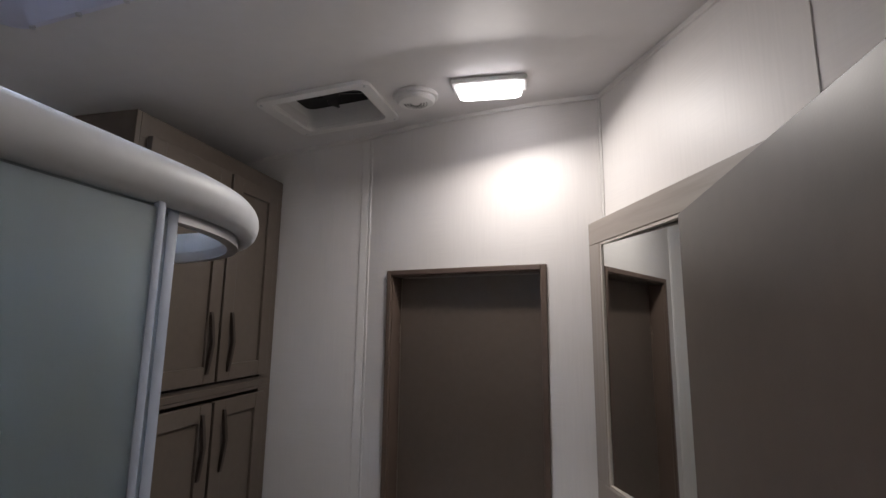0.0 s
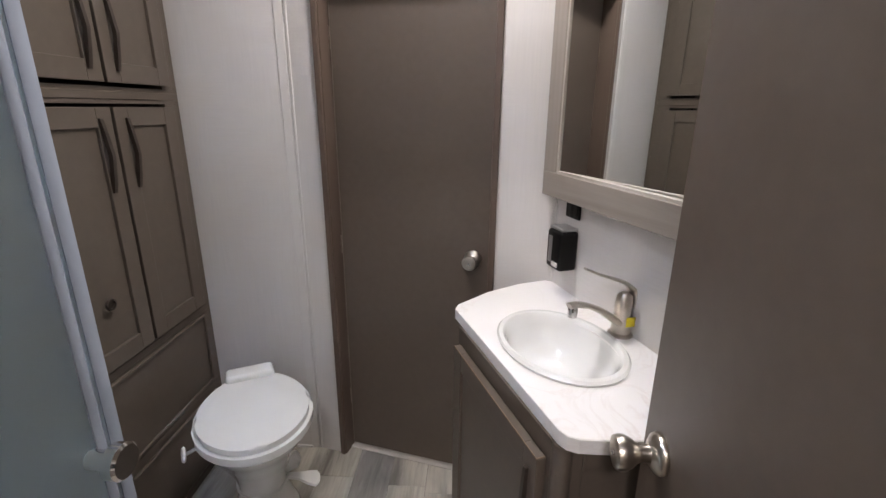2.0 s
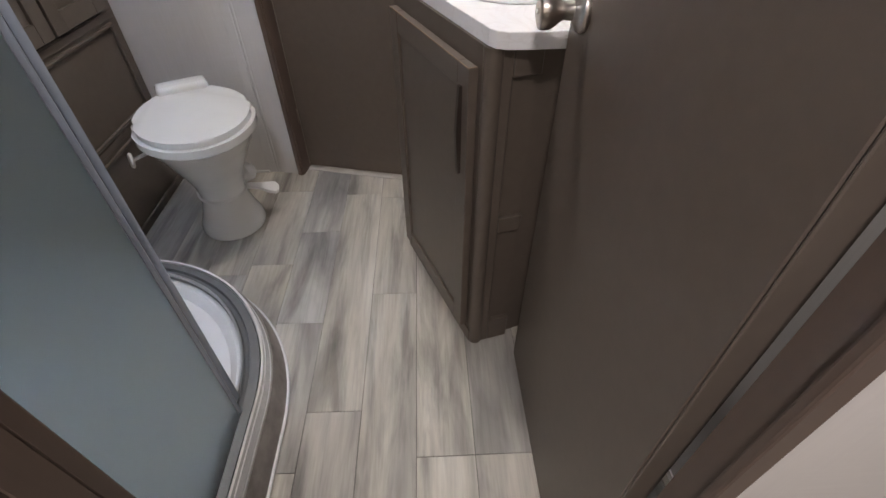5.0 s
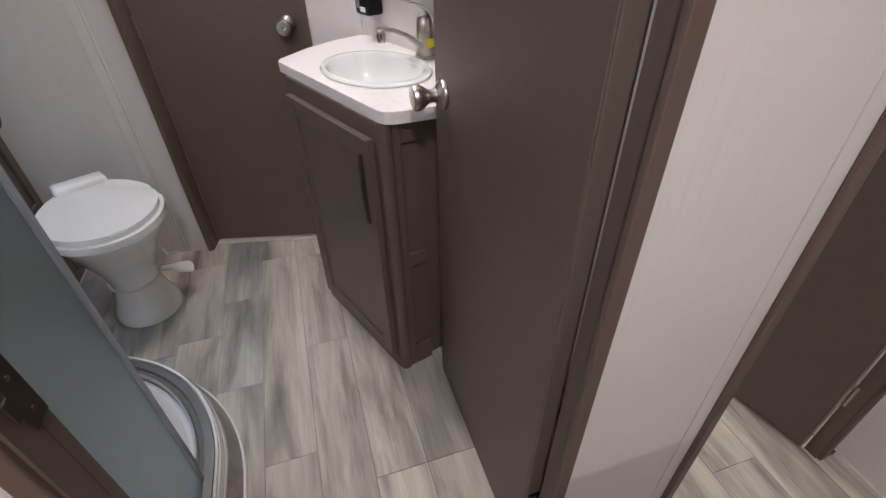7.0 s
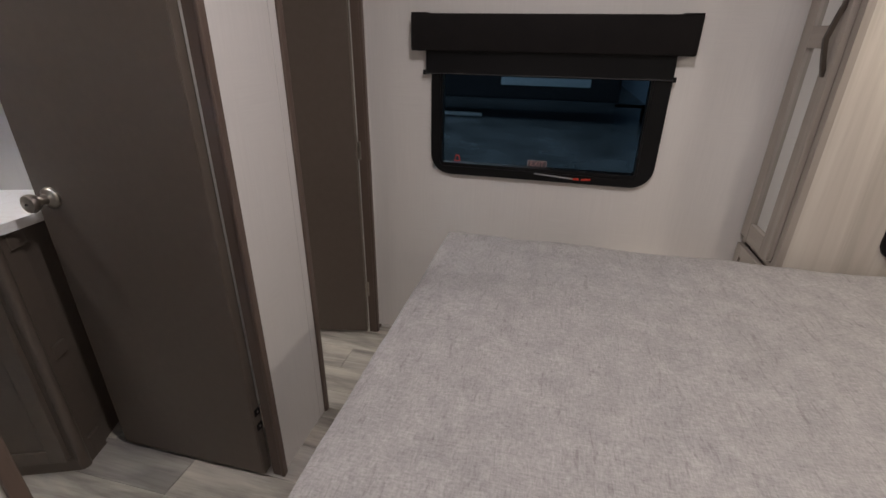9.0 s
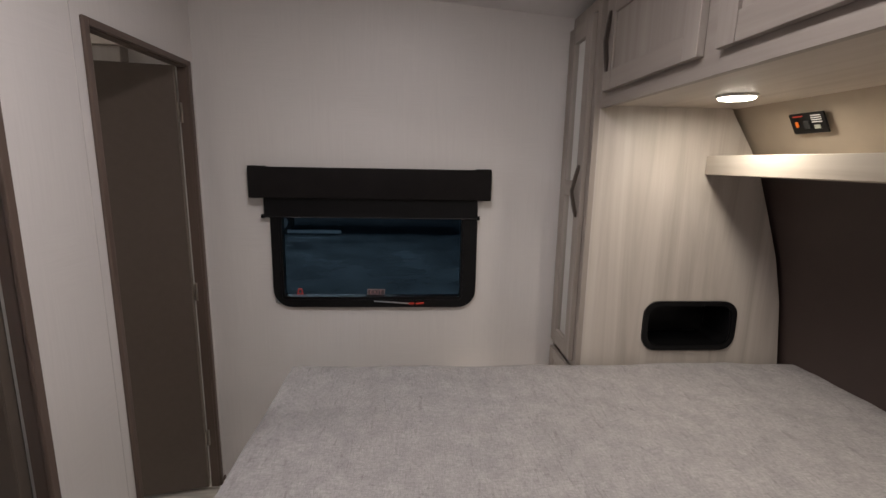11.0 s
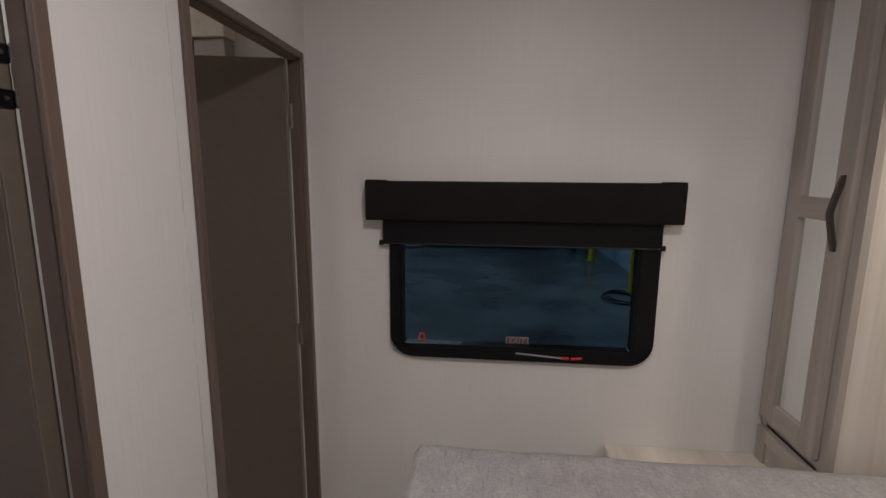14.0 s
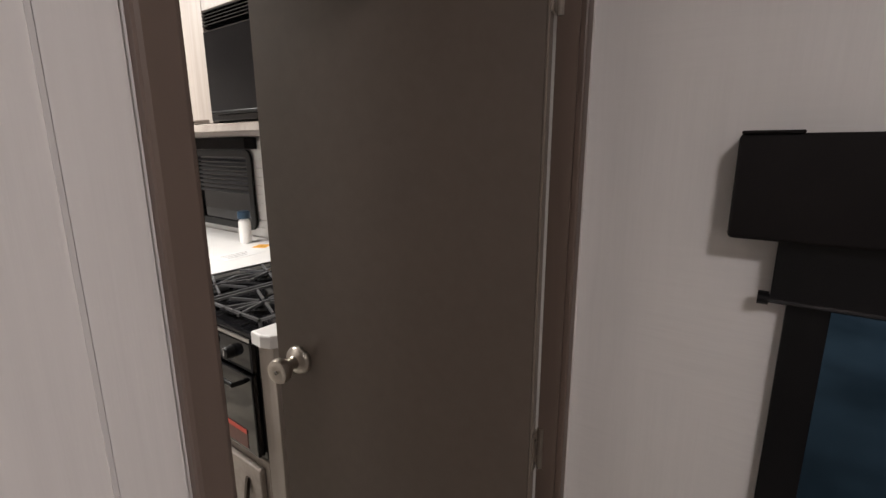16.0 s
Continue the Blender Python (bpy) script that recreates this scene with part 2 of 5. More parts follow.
def add_prism(bm, outline, z0, z1, bevel=0.0, seg=2):
    """An upright prism over a closed outline of (x, y)."""
    lo = [bm.verts.new((x, y, z0)) for x, y in outline]
    hi = [bm.verts.new((x, y, z1)) for x, y in outline]
    bm.faces.new(lo[::-1])
    top = bm.faces.new(hi)
    n = len(outline)
    for i in range(n):
        bm.faces.new((lo[i], lo[(i + 1) % n], hi[(i + 1) % n], hi[i]))
    if bevel:
        es = list(top.edges)
        bmesh.ops.bevel(bm, geom=es, offset=bevel, segments=seg, profile=0.5, affect="EDGES")
    return bm


def prism(outline, z0, z1, bevel=0.0, seg=2):
    return add_prism(bmesh.new(), outline, z0, z1, bevel, seg)


def transform(bm, m):
    bmesh.ops.transform(bm, matrix=m, verts=bm.verts)
    return bm


def add_lathe(bm, profile, seg=32, sx=1.0, sy=1.0, cx=0.0, cy=0.0, cap=True):
    """A turned body about z. profile: (radius, z) from bottom to top; sx, sy squash it."""
    rings = []
    for r, z in profile:
        rings.append([bm.verts.new((cx + sx * r * math.cos(2 * math.pi * k / seg), cy + sy * r * math.sin(2 * math.pi * k / seg), z)) for k in range(seg)])
    for a, b in zip(rings, rings[1:]):
        for k in range(seg):
            bm.faces.new((a[k], a[(k + 1) % seg], b[(k + 1) % seg], b[k]))
    if cap:
        bm.faces.new(rings[0][::-1])
        bm.faces.new(rings[-1])
    return bm


def lathe(profile, seg=32, sx=1.0, sy=1.0, cx=0.0, cy=0.0, cap=True):
    return add_lathe(bmesh.new(), profile, seg, sx, sy, cx, cy, cap)


def sweep(points, section, closed=False, up=Vector((0, 0, 1))):
    """A bar with the closed cross section (side, up) swept along points."""
    bm = bmesh.new()
    pts = [Vector(p) for p in points]
    rings = []
    n = len(pts)
    for i, p in enumerate(pts):
        a = pts[i - 1] if (i or closed) else p
        b = pts[(i + 1) % n] if (i < n - 1 or closed) else p
        d = (b - a).normalized()
        side = d.cross(up)
        side = side.normalized() if side.length > 1e-5 else Vector((1, 0, 0))
        v = side.cross(d).normalized()
        rings.append([bm.verts.new(p + side * s + v * t) for s, t in section])
    k = len(section)
    for i in range(n if closed else n - 1):
        a, b = rings[i], rings[(i + 1) % n]
        for j in range(k):
            bm.faces.new((a[j], a[(j + 1) % k], b[(j + 1) % k], b[j]))
    if not closed:
        bm.faces.new(rings[0][::-1])
        bm.faces.new(rings[-1])
    return bm


def circle(r, n=12, sy=1.0):
    return [(r * math.cos(2 * math.pi * k / n), sy * r * math.sin(2 * math.pi * k / n)) for k in range(n)]


def rounded(w, h, r, n=5, cx=0.0, cy=0.0):
    """The outline of a rectangle with rounded corners."""
    out = []
    for sx, sy, a0 in ((1, 1, 0), (-1, 1, 90), (-1, -1, 180), (1, -1, 270)):
        for k in range(n + 1):
            a = radians(a0 + 90 * k / n)
            out.append((cx + sx * (w / 2 - r) + r * math.cos(a), cy + sy * (h / 2 - r) + r * math.sin(a)))
    return out


def add_ring(bm, outer, inner, z0, z1):
    """A flat frame between two outlines with as many points each."""
    n = len(outer)
    o0 = [bm.verts.new((x, y, z0)) for x, y in outer]
    o1 = [bm.verts.new((x, y, z1)) for x, y in outer]
    i0 = [bm.verts.new((x, y, z0)) for x, y in inner]
    i1 = [bm.verts.new((x, y, z1)) for x, y in inner]
    for k in range(n):
        j = (k + 1) % n
        bm.faces.new((o0[k], o0[j], o1[j], o1[k]))
        bm.faces.new((i0[j], i0[k], i1[k], i1[j]))
        bm.faces.new((o1[k], o1[j], i1[j], i1[k]))
        bm.faces.new((o0[j], o0[k], i0[k], i0[j]))
    return bm


def frame_on(p, q, z=0.0):
    """A pose whose x runs from p to q on the floor, with y to the left of it."""
    a = math.degrees(math.atan2(q[1] - p[1], q[0] - p[0]))
    return pose(p[0], p[1], z, 0, 0, a)


def shaker(parent, m, w, h, mat, t=0.02, rail=0.05, recess=0.008, level=None, name="door"):
    """A framed front, its lower left corner at the origin of m and its face towards -y: panel, two stiles, two rails."""
    d = part(name, transform(box((rail - 0.001, -t + recess, rail - 0.001), (w - rail + 0.001, -0.001, h - rail + 0.001)), m), mat, parent)
    for a, b in (((0, -t, 0), (rail, 0, h)), ((w - rail, -t, 0), (w, 0, h))):
        part("stile", transform(box(a, b, 0.002, 2), m), mat, d)
    for a, b in (((rail, -t + 0.0005, 0), (w - rail, 0, rail)), ((rail, -t + 0.0005, h - rail), (w - rail, 0, h))):
        part("rail", transform(box(a, b, 0.002, 2), m), level or mat, d)
    return d


def bow_handle(length=0.2, deep=0.028, w=0.012):
    """A shallow V-shaped pull, upright, its back on the plane y = 0 and proud towards -y."""
    bm = bmesh.new()
    n = 10
    front = []
    for k in range(n + 1):
        s = k / n
        front.append((-(0.006 + (deep - 0.006) * (1 - abs(2 * s - 1)) ** 0.8), s * length))
    back = []
    for k in range(n + 1):
        s = k / n
        y, z = front[k]
        back.append((min(0.0, y + (0.012 if 0.12 < s < 0.88 else 0.03)), z))
    L = [[bm.verts.new((sx, y, z)) for y, z in front] for sx in (-w / 2, w / 2)]
    B = [[bm.verts.new((sx, y, z)) for y, z in back] for sx in (-w / 2, w / 2)]
    for k in range(n):
        bm.faces.new((L[0][k], L[0][k + 1], L[1][k + 1], L[1][k]))
        bm.faces.new((B[0][k + 1], B[0][k], B[1][k], B[1][k + 1]))
        bm.faces.new((L[0][k + 1], L[0][k], B[0][k], B[0][k + 1]))
        bm.faces.new((L[1][k], L[1][k + 1], B[1][k + 1], B[1][k]))
    bm.faces.new((L[0][0], L[1][0], B[1][0], B[0][0]))
    bm.faces.new((L[1][n], L[0][n], B[0][n], B[1][n]))
    return bm


KNOB = [(0.030, 0.0), (0.031, 0.004), (0.029, 0.009), (0.022, 0.014), (0.014, 0.018), (0.0125, 0.03), (0.015, 0.036), (0.021, 0.043), (0.0255, 0.052), (0.0262, 0.060), (0.024, 0.066), (0.018, 0.068), (0.006, 0.0665)]


def door_knob(parent, m):
    """A turned privacy knob: rose, stem and grip in one body with a lock slot. Its axis is z of m."""
    k = part("door_knob", transform(lathe(KNOB, 28), m), NICKEL, parent, "satin nickel round door knob", smooth=True)
    part("lock_button", transform(lathe([(0.004, 0.064), (0.004, 0.0695), (0.003, 0.070)], 10), m), CHROME, k)
    return k


# ---- structure: the bedroom, the bathroom and the passage ----
EAST, NORTH, WT = 1.185, 0.172, 0.030
TOPZ = 2.72
DA, DB = (-0.692, 1.8135), (0.208, 1.592)          # rear door wall, its face
CORNER = (0.208, 1.592)
MB = (0.545, 0.66)                               # end of the slanted basin wall
DIRD = math.hypot(DB[0] - DA[0], DB[1] - DA[1])

# bedroom north wall with two door openings
BD0, BD1, KD0, KD1, DOORH, BDH = -0.372, 0.246, 0.567, 1.132, 1.842, 1.890
structure("wall_north", boxes(
    ((-1.75, NORTH, 0), (BD0, NORTH + WT, TOPZ)), ((BD0, NORTH, BDH), (BD1, NORTH + WT, TOPZ)),
    ((BD1, NORTH, 0), (KD0, NORTH + WT, TOPZ)), ((KD0, NORTH, DOORH), (KD1, NORTH + WT, TOPZ)),
    ((KD1, NORTH, 0), (EAST, NORTH + WT, TOPZ))), WALL)
# bedroom east wall with the window hole
WY0, WY1, WZ0, WZ1 = -0.965, -0.11, 0.86, 1.40
structure("wall_east", boxes(
    ((EAST, -2.45, -0.05), (EAST + 0.05, WY0, TOPZ)), ((EAST, WY1, -0.05), (EAST + 0.05, 0.86, TOPZ)),
    ((EAST, WY0, -0.05), (EAST + 0.05, WY1, WZ0)), ((EAST, WY0, WZ1), (EAST + 0.05, WY1, TOPZ))), WALL)
structure("wall_west", box((-1.80, -2.45, -0.05), (-1.75, 4.4, TOPZ)), WALL)
structure("wall_south", box((-1.80, -2.50, -0.05), (EAST + 0.05, -2.45, TOPZ)), DARKBR)
# bathroom back wall beside the cabinet
structure("wall_toilet", box((-1.75, 1.813, 0), (-0.692, 1.813 + WT, TOPZ)), WALL)


def slant_wall(name, p, q, spans, mat, thick=WT, side=1):
    """A wall on the line from p to q; spans are (from, to, z0, z1) along it."""
    bm = bmesh.new()
    for a, b, z0, z1 in spans:
        add_box(bm, (a, 0, z0), (b, side * thick, z1))
    ob = structure(name, bm, mat)
    ob.matrix_world = frame_on(p, q)
    return ob


def along(p, q, x):
    return (x - p[0]) / (q[0] - p[0]) * math.hypot(q[0] - p[0], q[1] - p[1])


RD0, RD1 = along(DA, DB, -0.578), along(DA, DB, 0.014)
slant_wall("wall_rear_door", DA, DB, [(0.0, RD0, 0, TOPZ), (RD1, DIRD + 0.03, 0, TOPZ), (RD0, RD1, 1.893, TOPZ)], WALL)
ML = math.hypot(MB[0] - CORNER[0], MB[1] - CORNER[1])
slant_wall("wall_basin", CORNER, MB, [(0, ML, 0, TOPZ)], WALL)
structure("wall_passage", box((MB[0] - 0.001, NORTH + WT, 0), (MB[0] + WT, MB[1] + 0.01, TOPZ)), WALL)

# ceilings
def ceiling_sheet(name, x0, x1, y0, y1, mat, hole=None):
    nx, ny = 24, 12
    xs = sorted(set([x0 + (x1 - x0) * k / nx for k in range(nx + 1)] + ([h[0] for h in hole] + [h[1] for h in hole] if hole else [])))
    ys = sorted(set([y0 + (y1 - y0) * k / ny for k in range(ny + 1)] + ([h[2] for h in hole] + [h[3] for h in hole] if hole else [])))
    bm = bmesh.new()
    vs = {(i, j, k): bm.verts.new((x, y, ceiling_z(x, y) + 0.04 * k)) for i, x in enumerate(xs) for j, y in enumerate(ys) for k in (0, 1)}
    solid = {}
    for i in range(len(xs) - 1):
        for j in range(len(ys) - 1):
            cx, cy = (xs[i] + xs[i + 1]) / 2, (ys[j] + ys[j + 1]) / 2
            solid[i, j] = not any(h[0] < cx < h[1] and h[2] < cy < h[3] for h in hole or ())
    for (i, j), s in solid.items():
        if not s:
            continue
        for k in (0, 1):
            bm.faces.new((vs[i, j, k], vs[i + 1, j, k], vs[i + 1, j + 1, k], vs[i, j + 1, k]))
        for a, b, n in (((i, j), (i + 1, j), (i, j - 1)), ((i + 1, j), (i + 1, j + 1), (i + 1, j)), ((i, j + 1), (i + 1, j + 1), (i, j + 1)), ((i, j), (i, j + 1), (i - 1, j))):
            if not solid.get(n, False):
                bm.faces.new((vs[(*a, 0)], vs[(*b, 0)], vs[(*b, 1)], vs[(*a, 1)]))
    return structure(name, bm, mat, True)


VENT = (-0.875, -0.555, 1.355, 1.625)
SKY = (-1.06, -0.56, 0.29, 0.71)
ceiling_sheet("ceiling", -1.79, 2.1, -2.49, 4.4, CEIL, [VENT, SKY])

# floor: a dark base with planks on it
structure("floor", box((-1.80, -2.50, -0.10), (2.10, 4.4, -0.003)), JOINT)

# casings round the three doorways
def casing(name, x0, x1, h, w=0.034, t=0.012, depth=WT, m=Matrix(), both=True, jt=0.012, label="taupe wood-grain casing lining a doorway"):
    """Jamb lining and face casing of an opening from x0 to x1, its face at y = 0 towards -y."""
    base = tagged(new(name), label, "", "", "structure")
    base.matrix_world = m
    d = depth
    for part_name, a, b in (("jamb", (x0 - 0.001, -0.002, 0), (x0 + 0.012, d + 0.002, h)), ("jamb", (x1 - jt, -0.002, 0), (x1 + 0.001, d + 0.002, h)), ("head", (x0 + 0.012, -0.002, h - 0.012), (x1 - jt, d + 0.002, h + 0.001))):
        part(part_name, box(a, b), TAUPE_TRIM, base)
    for y0, y1 in (((-t, 0), (d, d + t)) if both else ((-t, 0),)):
        part("casing", box((x0 - w + 0.008, y0, 0), (x0 + 0.008, y1, h + w - 0.008), 0.003), TAUPE_TRIM, base)
        part("casing", box((x1 - 0.008, y0, 0), (x1 + w - 0.008, y1, h + w - 0.008), 0.003), TAUPE_TRIM, base)
        part("casing", box((x0 + 0.0085, y0, h - 0.008), (x1 - 0.0085, y1, h + w - 0.008), 0.003), TAUPE_TRIM, base)
    return base


bath_frame = casing("door_frame_bath", BD0, BD1, BDH, w=0.024, m=pose(0, NORTH, 0), both=False, jt=0.004)
kitchen_frame = casing("door_frame_kitchen", KD0, KD1, DOORH, w=0.022, m=pose(0, NORTH, 0), both=False)
part("jamb", box((BD0 - 0.02, WT + 0.003, 0), (BD0 + 0.012, WT + 0.024, BDH), 0.002, 1), TAUPE_TRIM, bath_frame)
rear_frame = casing("door_frame_rear", RD0, RD1, 1.893, w=0.020, depth=0.12, m=frame_on(DA, DB), both=False)


def leaf(name, w, h, label, hinge_pose, knob_at, t=0.026, edge=None, dark_hinges=False):
    """A plain slab door, its hinge edge at the origin, running along x; knobs on both faces."""
    d = tagged(new(name), label, "", "", "structure")
    d.matrix_world = hinge_pose
    part("leaf", box((0.004, -t / 2, 0.017), (w, t / 2, h), 0.0015, 1), TAUPE, d)
    part("edge_band", box((0.0, -t / 2 + 0.001, 0.018), (0.0038, t / 2 - 0.001, h - 0.001), 0.0012, 1), edge or EDGEB, d, "" if edge else "pale worn edge band")
    door_knob(d, pose(w - 0.06, t / 2, knob_at, -90, 0, 0))
    door_knob(d, pose(w - 0.06, -t / 2, knob_at, 90, 0, 0))
    for z in ((0.25, 1.61) if dark_hinges else (0.25, 0.93, 1.66)):
        if dark_hinges:
            bm = boxes(((-0.0035, -t / 2 + 0.004, z + 0.018), (-0.0005, t / 2 - 0.006, z + 0.042)), ((-0.0035, -t / 2 + 0.004, z - 0.042), (-0.0005, t / 2 - 0.006, z - 0.018)))
            hg = part("hinge", bm, BLACK, d, "black butt hinge")
            pin = bmesh.new()
            for a, b in ((-0.043, -0.018), (-0.017, 0.017), (0.018, 0.043)):
                add_lathe(pin, [(0.0045, z + a), (0.0045, z + b)], 12, cx=-0.009, cy=-t / 2 + 0.003)
            part("barrel", pin, NICKEL, hg, "satin nickel hinge barrel")
            part("frame_leaf", box((-0.040, -t / 2 - 0.004, z - 0.034), (-0.012, -t / 2 - 0.001, z + 0.034), 0.001, 1), TAUPE_TRIM, hg)
            for q in (-0.030, 0.030):
                part("screw", transform(lathe([(0.0042, 0), (0.0035, 0.0014)], 10), pose(-0.0036, -0.002, z + q, 0, -90, 0)), CHROME, hg)
            continue
        bm = boxes(((-0.0035, -t / 2 + 0.003, z - 0.036), (-0.0005, t / 2 - 0.003, z + 0.036)), ((-0.028, -t / 2 - 0.004, z - 0.036), (-0.002, -t / 2 - 0.001, z + 0.036)))
        add_lathe(bm, [(0.0052, z - 0.038), (0.0052, z + 0.038)], 10, cx=-0.010, cy=-t / 2 + 0.001)
        hg = part("hinge", bm, NICKEL, d, "satin nickel butt hinge")
        for q in (-0.022, 0.022):
            part("screw", transform(lathe([(0.0035, 0), (0.003, 0.0012)], 8), pose(-0.0036, 0.003, z + q, 0, -90, 0)), CHROME, hg)
    return d


leaf("door_bath", 0.571, 1.872, "taupe slab door standing wide open into the bathroom", pose(0.2380, NORTH + 0.049, 0, 0, 0, 90.0), 0.955, t=0.034, edge=TAUPE_CAB, dark_hinges=True)
leaf("door_kitchen", 0.558, 1.832, "taupe slab door standing open into the kitchen passage", pose(1.108, NORTH + 0.034, 0, 0, 0, 101.5), 1.005)
mrd = frame_on(DA, DB)
leaf("door_rear", RD1 - RD0 - 0.03, 1.878, "closed taupe slab door in a deep taupe frame", mrd @ pose(RD0 + 0.014, 0.070, 0), 0.925)
structure("threshold", transform(box((RD0 + 0.012, 0.040, 0.0005), (RD1 - 0.012, 0.120, 0.0035), 0.001), mrd), plain("threshold_vinyl", (0.45, 0.42, 0.39), 0.5, vary=0.1, scale=20))

# upright and ceiling trims of the bathroom
def strip(name, p, q, z0, z1, w=0.03, t=0.006, off=0.0):
    m = frame_on(p, q)
    ob = structure(name, box((off, -t, z0), (off + w, 0, z1), 0.002, 1), TRIM)
    ob.matrix_world = m
    return ob


strip("trim", (-0.735, 1.813), (-0.692, 1.813), 0, 2.50, 0.034, 0.0035, 0.007)
strip("trim", DA, DB, 0, 2.50, 0.012, 0.0045, 0.0)
strip("trim", DA, DB, 0, 2.6, 0.009, 0.005, DIRD - 0.0105)
strip("trim", CORNER, MB, 0, 2.6, 0.010, 0.005, 0.002)


def cove(name, p, q, mat=TRIM):
    """A thin batten along the foot of the ceiling, from p to q."""
    n = 10
    pts = [(p[0] + (q[0] - p[0]) * k / n, p[1] + (q[1] - p[1]) * k / n) for k in range(n + 1)]
    pts = [(x, y, ceiling_z(x, y) - 0.008) for x, y in pts]
    return structure(name, sweep(pts, [(-0.0, -0.009), (0.006, -0.007), (0.006, 0.007), (0, 0.008)]), mat)


cove("trim", (-1.2, 1.808), (-0.70, 1.808))
cove("trim", (-0.70, 1.808), (DB[0], DB[1] - 0.004))
cove("trim", CORNER, MB)
structure("trim", box((MB[0] - 0.006, 0.225, 0.0), (MB[0], 0.64, 0.02)), TRIM)
structure("baseboard", box((KD1 + 0.03, NORTH - 0.008, 0), (EAST - 0.002, NORTH, 0.012)), TAUPE_TRIM)
structure("baseboard", box((EAST - 0.008, -1.2, 0), (EAST, NORTH - 0.01, 0.012)), TRIM)
structure("baseboard", box((-1.09, 1.805, 0), (-0.725, 1.8125, 0.01)), TRIM)
# panel seams of the basin wall and the strip between the doorways
slant_wall("trim", CORNER, MB, [(0.755, 0.760, 0.9, 2.6)], TRIM, 0.002, -1)
structure("trim", box((0.520, NORTH - 0.0016, 0), (0.5515, NORTH, TOPZ)), WALL)
# shade line of the seam beside the batten, put in as a greyer strip
structure("trim", box((0.5175, NORTH - 0.0012, 0), (0.5197, NORTH, TOPZ)), plain("seam_shade", (0.56, 0.535, 0.52), 0.6))
st = tagged(new("strike_plate"), "dark brass strike plate let into the doorway lining", "", "", "structure")
st.matrix_world = pose(BD0 + 0.0125, NORTH + 0.036, 0.915)
part("plate", box((0, -0.012, -0.04), (0.0015, 0.016, 0.04), 0.0005, 1), HANDLE, st)
part("lip", box((0.0, -0.024, -0.014), (0.003, -0.0125, 0.014), 0.001, 1), HANDLE, st)
for q in (-0.022, 0.022):
    part("screw", transform(lathe([(0.0035, 0), (0.003, 0.0012)], 8), pose(0.0016, 0.002, q, 0, 90, 0)), CHROME, st)

# ---- bathroom things ----
def linen_cabinet():
    """Tall cabinet across the corner by the toilet; its doors face east."""
    c = thing("linen_cabinet", pose(-1.10, 0.0, 0, 0, 0, 90), "tall taupe cabinet with four framed doors beside the toilet", "cabinet")
    # local x runs north, local -y faces east
    y0, y1, top = 1.072, 1.80, 2.300
    for a, b in (((y0, 0.0, 0), (y0 + 0.016, 0.50, top)), ((1.796, 0.0, 0), (1.812, 0.50, top))):
        part("side", box(a, b, 0.001, 1), TAUPE_CAB, c)
    part("back", box((y0 + 0.0165, 0.484, 0), (1.7955, 0.50, top)), TAUPE_CAB, c)
    part("top", box((y0 + 0.0165, 0.0, 2.225), (1.7955, 0.4835, top)), TAUPE_CAB, c)
    part("middle_shelf", box((y0 + 0.0165, 0.0, 1.440), (1.7955, 0.4835, 1.486)), TAUPE_CAB, c)
    part("base", box((y0 + 0.0165, 0.0, 0), (1.7955, 0.4835, 0.69)), TAUPE_CAB, c)
    for z0, z1 in ((0.6905, 1.4395), (1.4865, 2.2245)):
        for a, b in ((y0 + 0.0165, y0 + 0.045), (1.735, 1.7955)):
            part("stile", box((a, 0.0, z0), (b, 0.018, z1)), TAUPE_CAB, c)
    rows = [(1.497, 2.235, 0.0), (0.70, 1.43, 0.0)]
    mid = 1.464
    for z0, z1, _ in rows:
        for a, b, hx in ((1.112, mid - 0.006, mid - 0.052), (mid + 0.006, 1.750, mid + 0.052)):
            d = shaker(c, pose(a, -0.0005, z0), b - a, z1 - z0, TAUPE_CAB, rail=0.055, recess=0.010)
            hz = z0 + 0.03 if z0 > 1 else z1 - 0.235
            part("handle", transform(bow_handle(0.205, 0.022), pose(hx, -0.0205, hz)), HANDLE, d, "dark bronze bow handle")
    # lower fixed panels
    for z0, z1 in ((0.36, 0.655), (0.03, 0.315)):
        bm = bmesh.new()
        a, b = 1.112, 1.765
        for p, q in (((a, -0.012, z1 - 0.012), (b, 0, z1)), ((a, -0.010, z0), (b, 0, z0 + 0.012)), ((a, -0.010, z0), (a + 0.012, 0, z1)), ((b - 0.012, -0.010, z0), (b, 0, z1))):
            add_box(bm, p, q, 0.003, 1)
        part("panel_moulding", bm, TAUPE_CAB, c)
    for z in (0.34, 0.675, 1.463):
        part("rail", box((y0, -0.004, z - 0.012), (1.80, 0, z + 0.012), 0.002, 1), TAUPE_CAB, c)
    ring = transform(lathe([(0.017, 0.0), (0.019, 0.004), (0.017, 0.008), (0.012, 0.009), (0.010, 0.004)], 20), pose(1.312, -0.0205, 0.892, 90, 0, 0))
    part("latch_ring", ring, HANDLE, c, "round dark metal flush ring latch")
    return c


linen_cabinet()


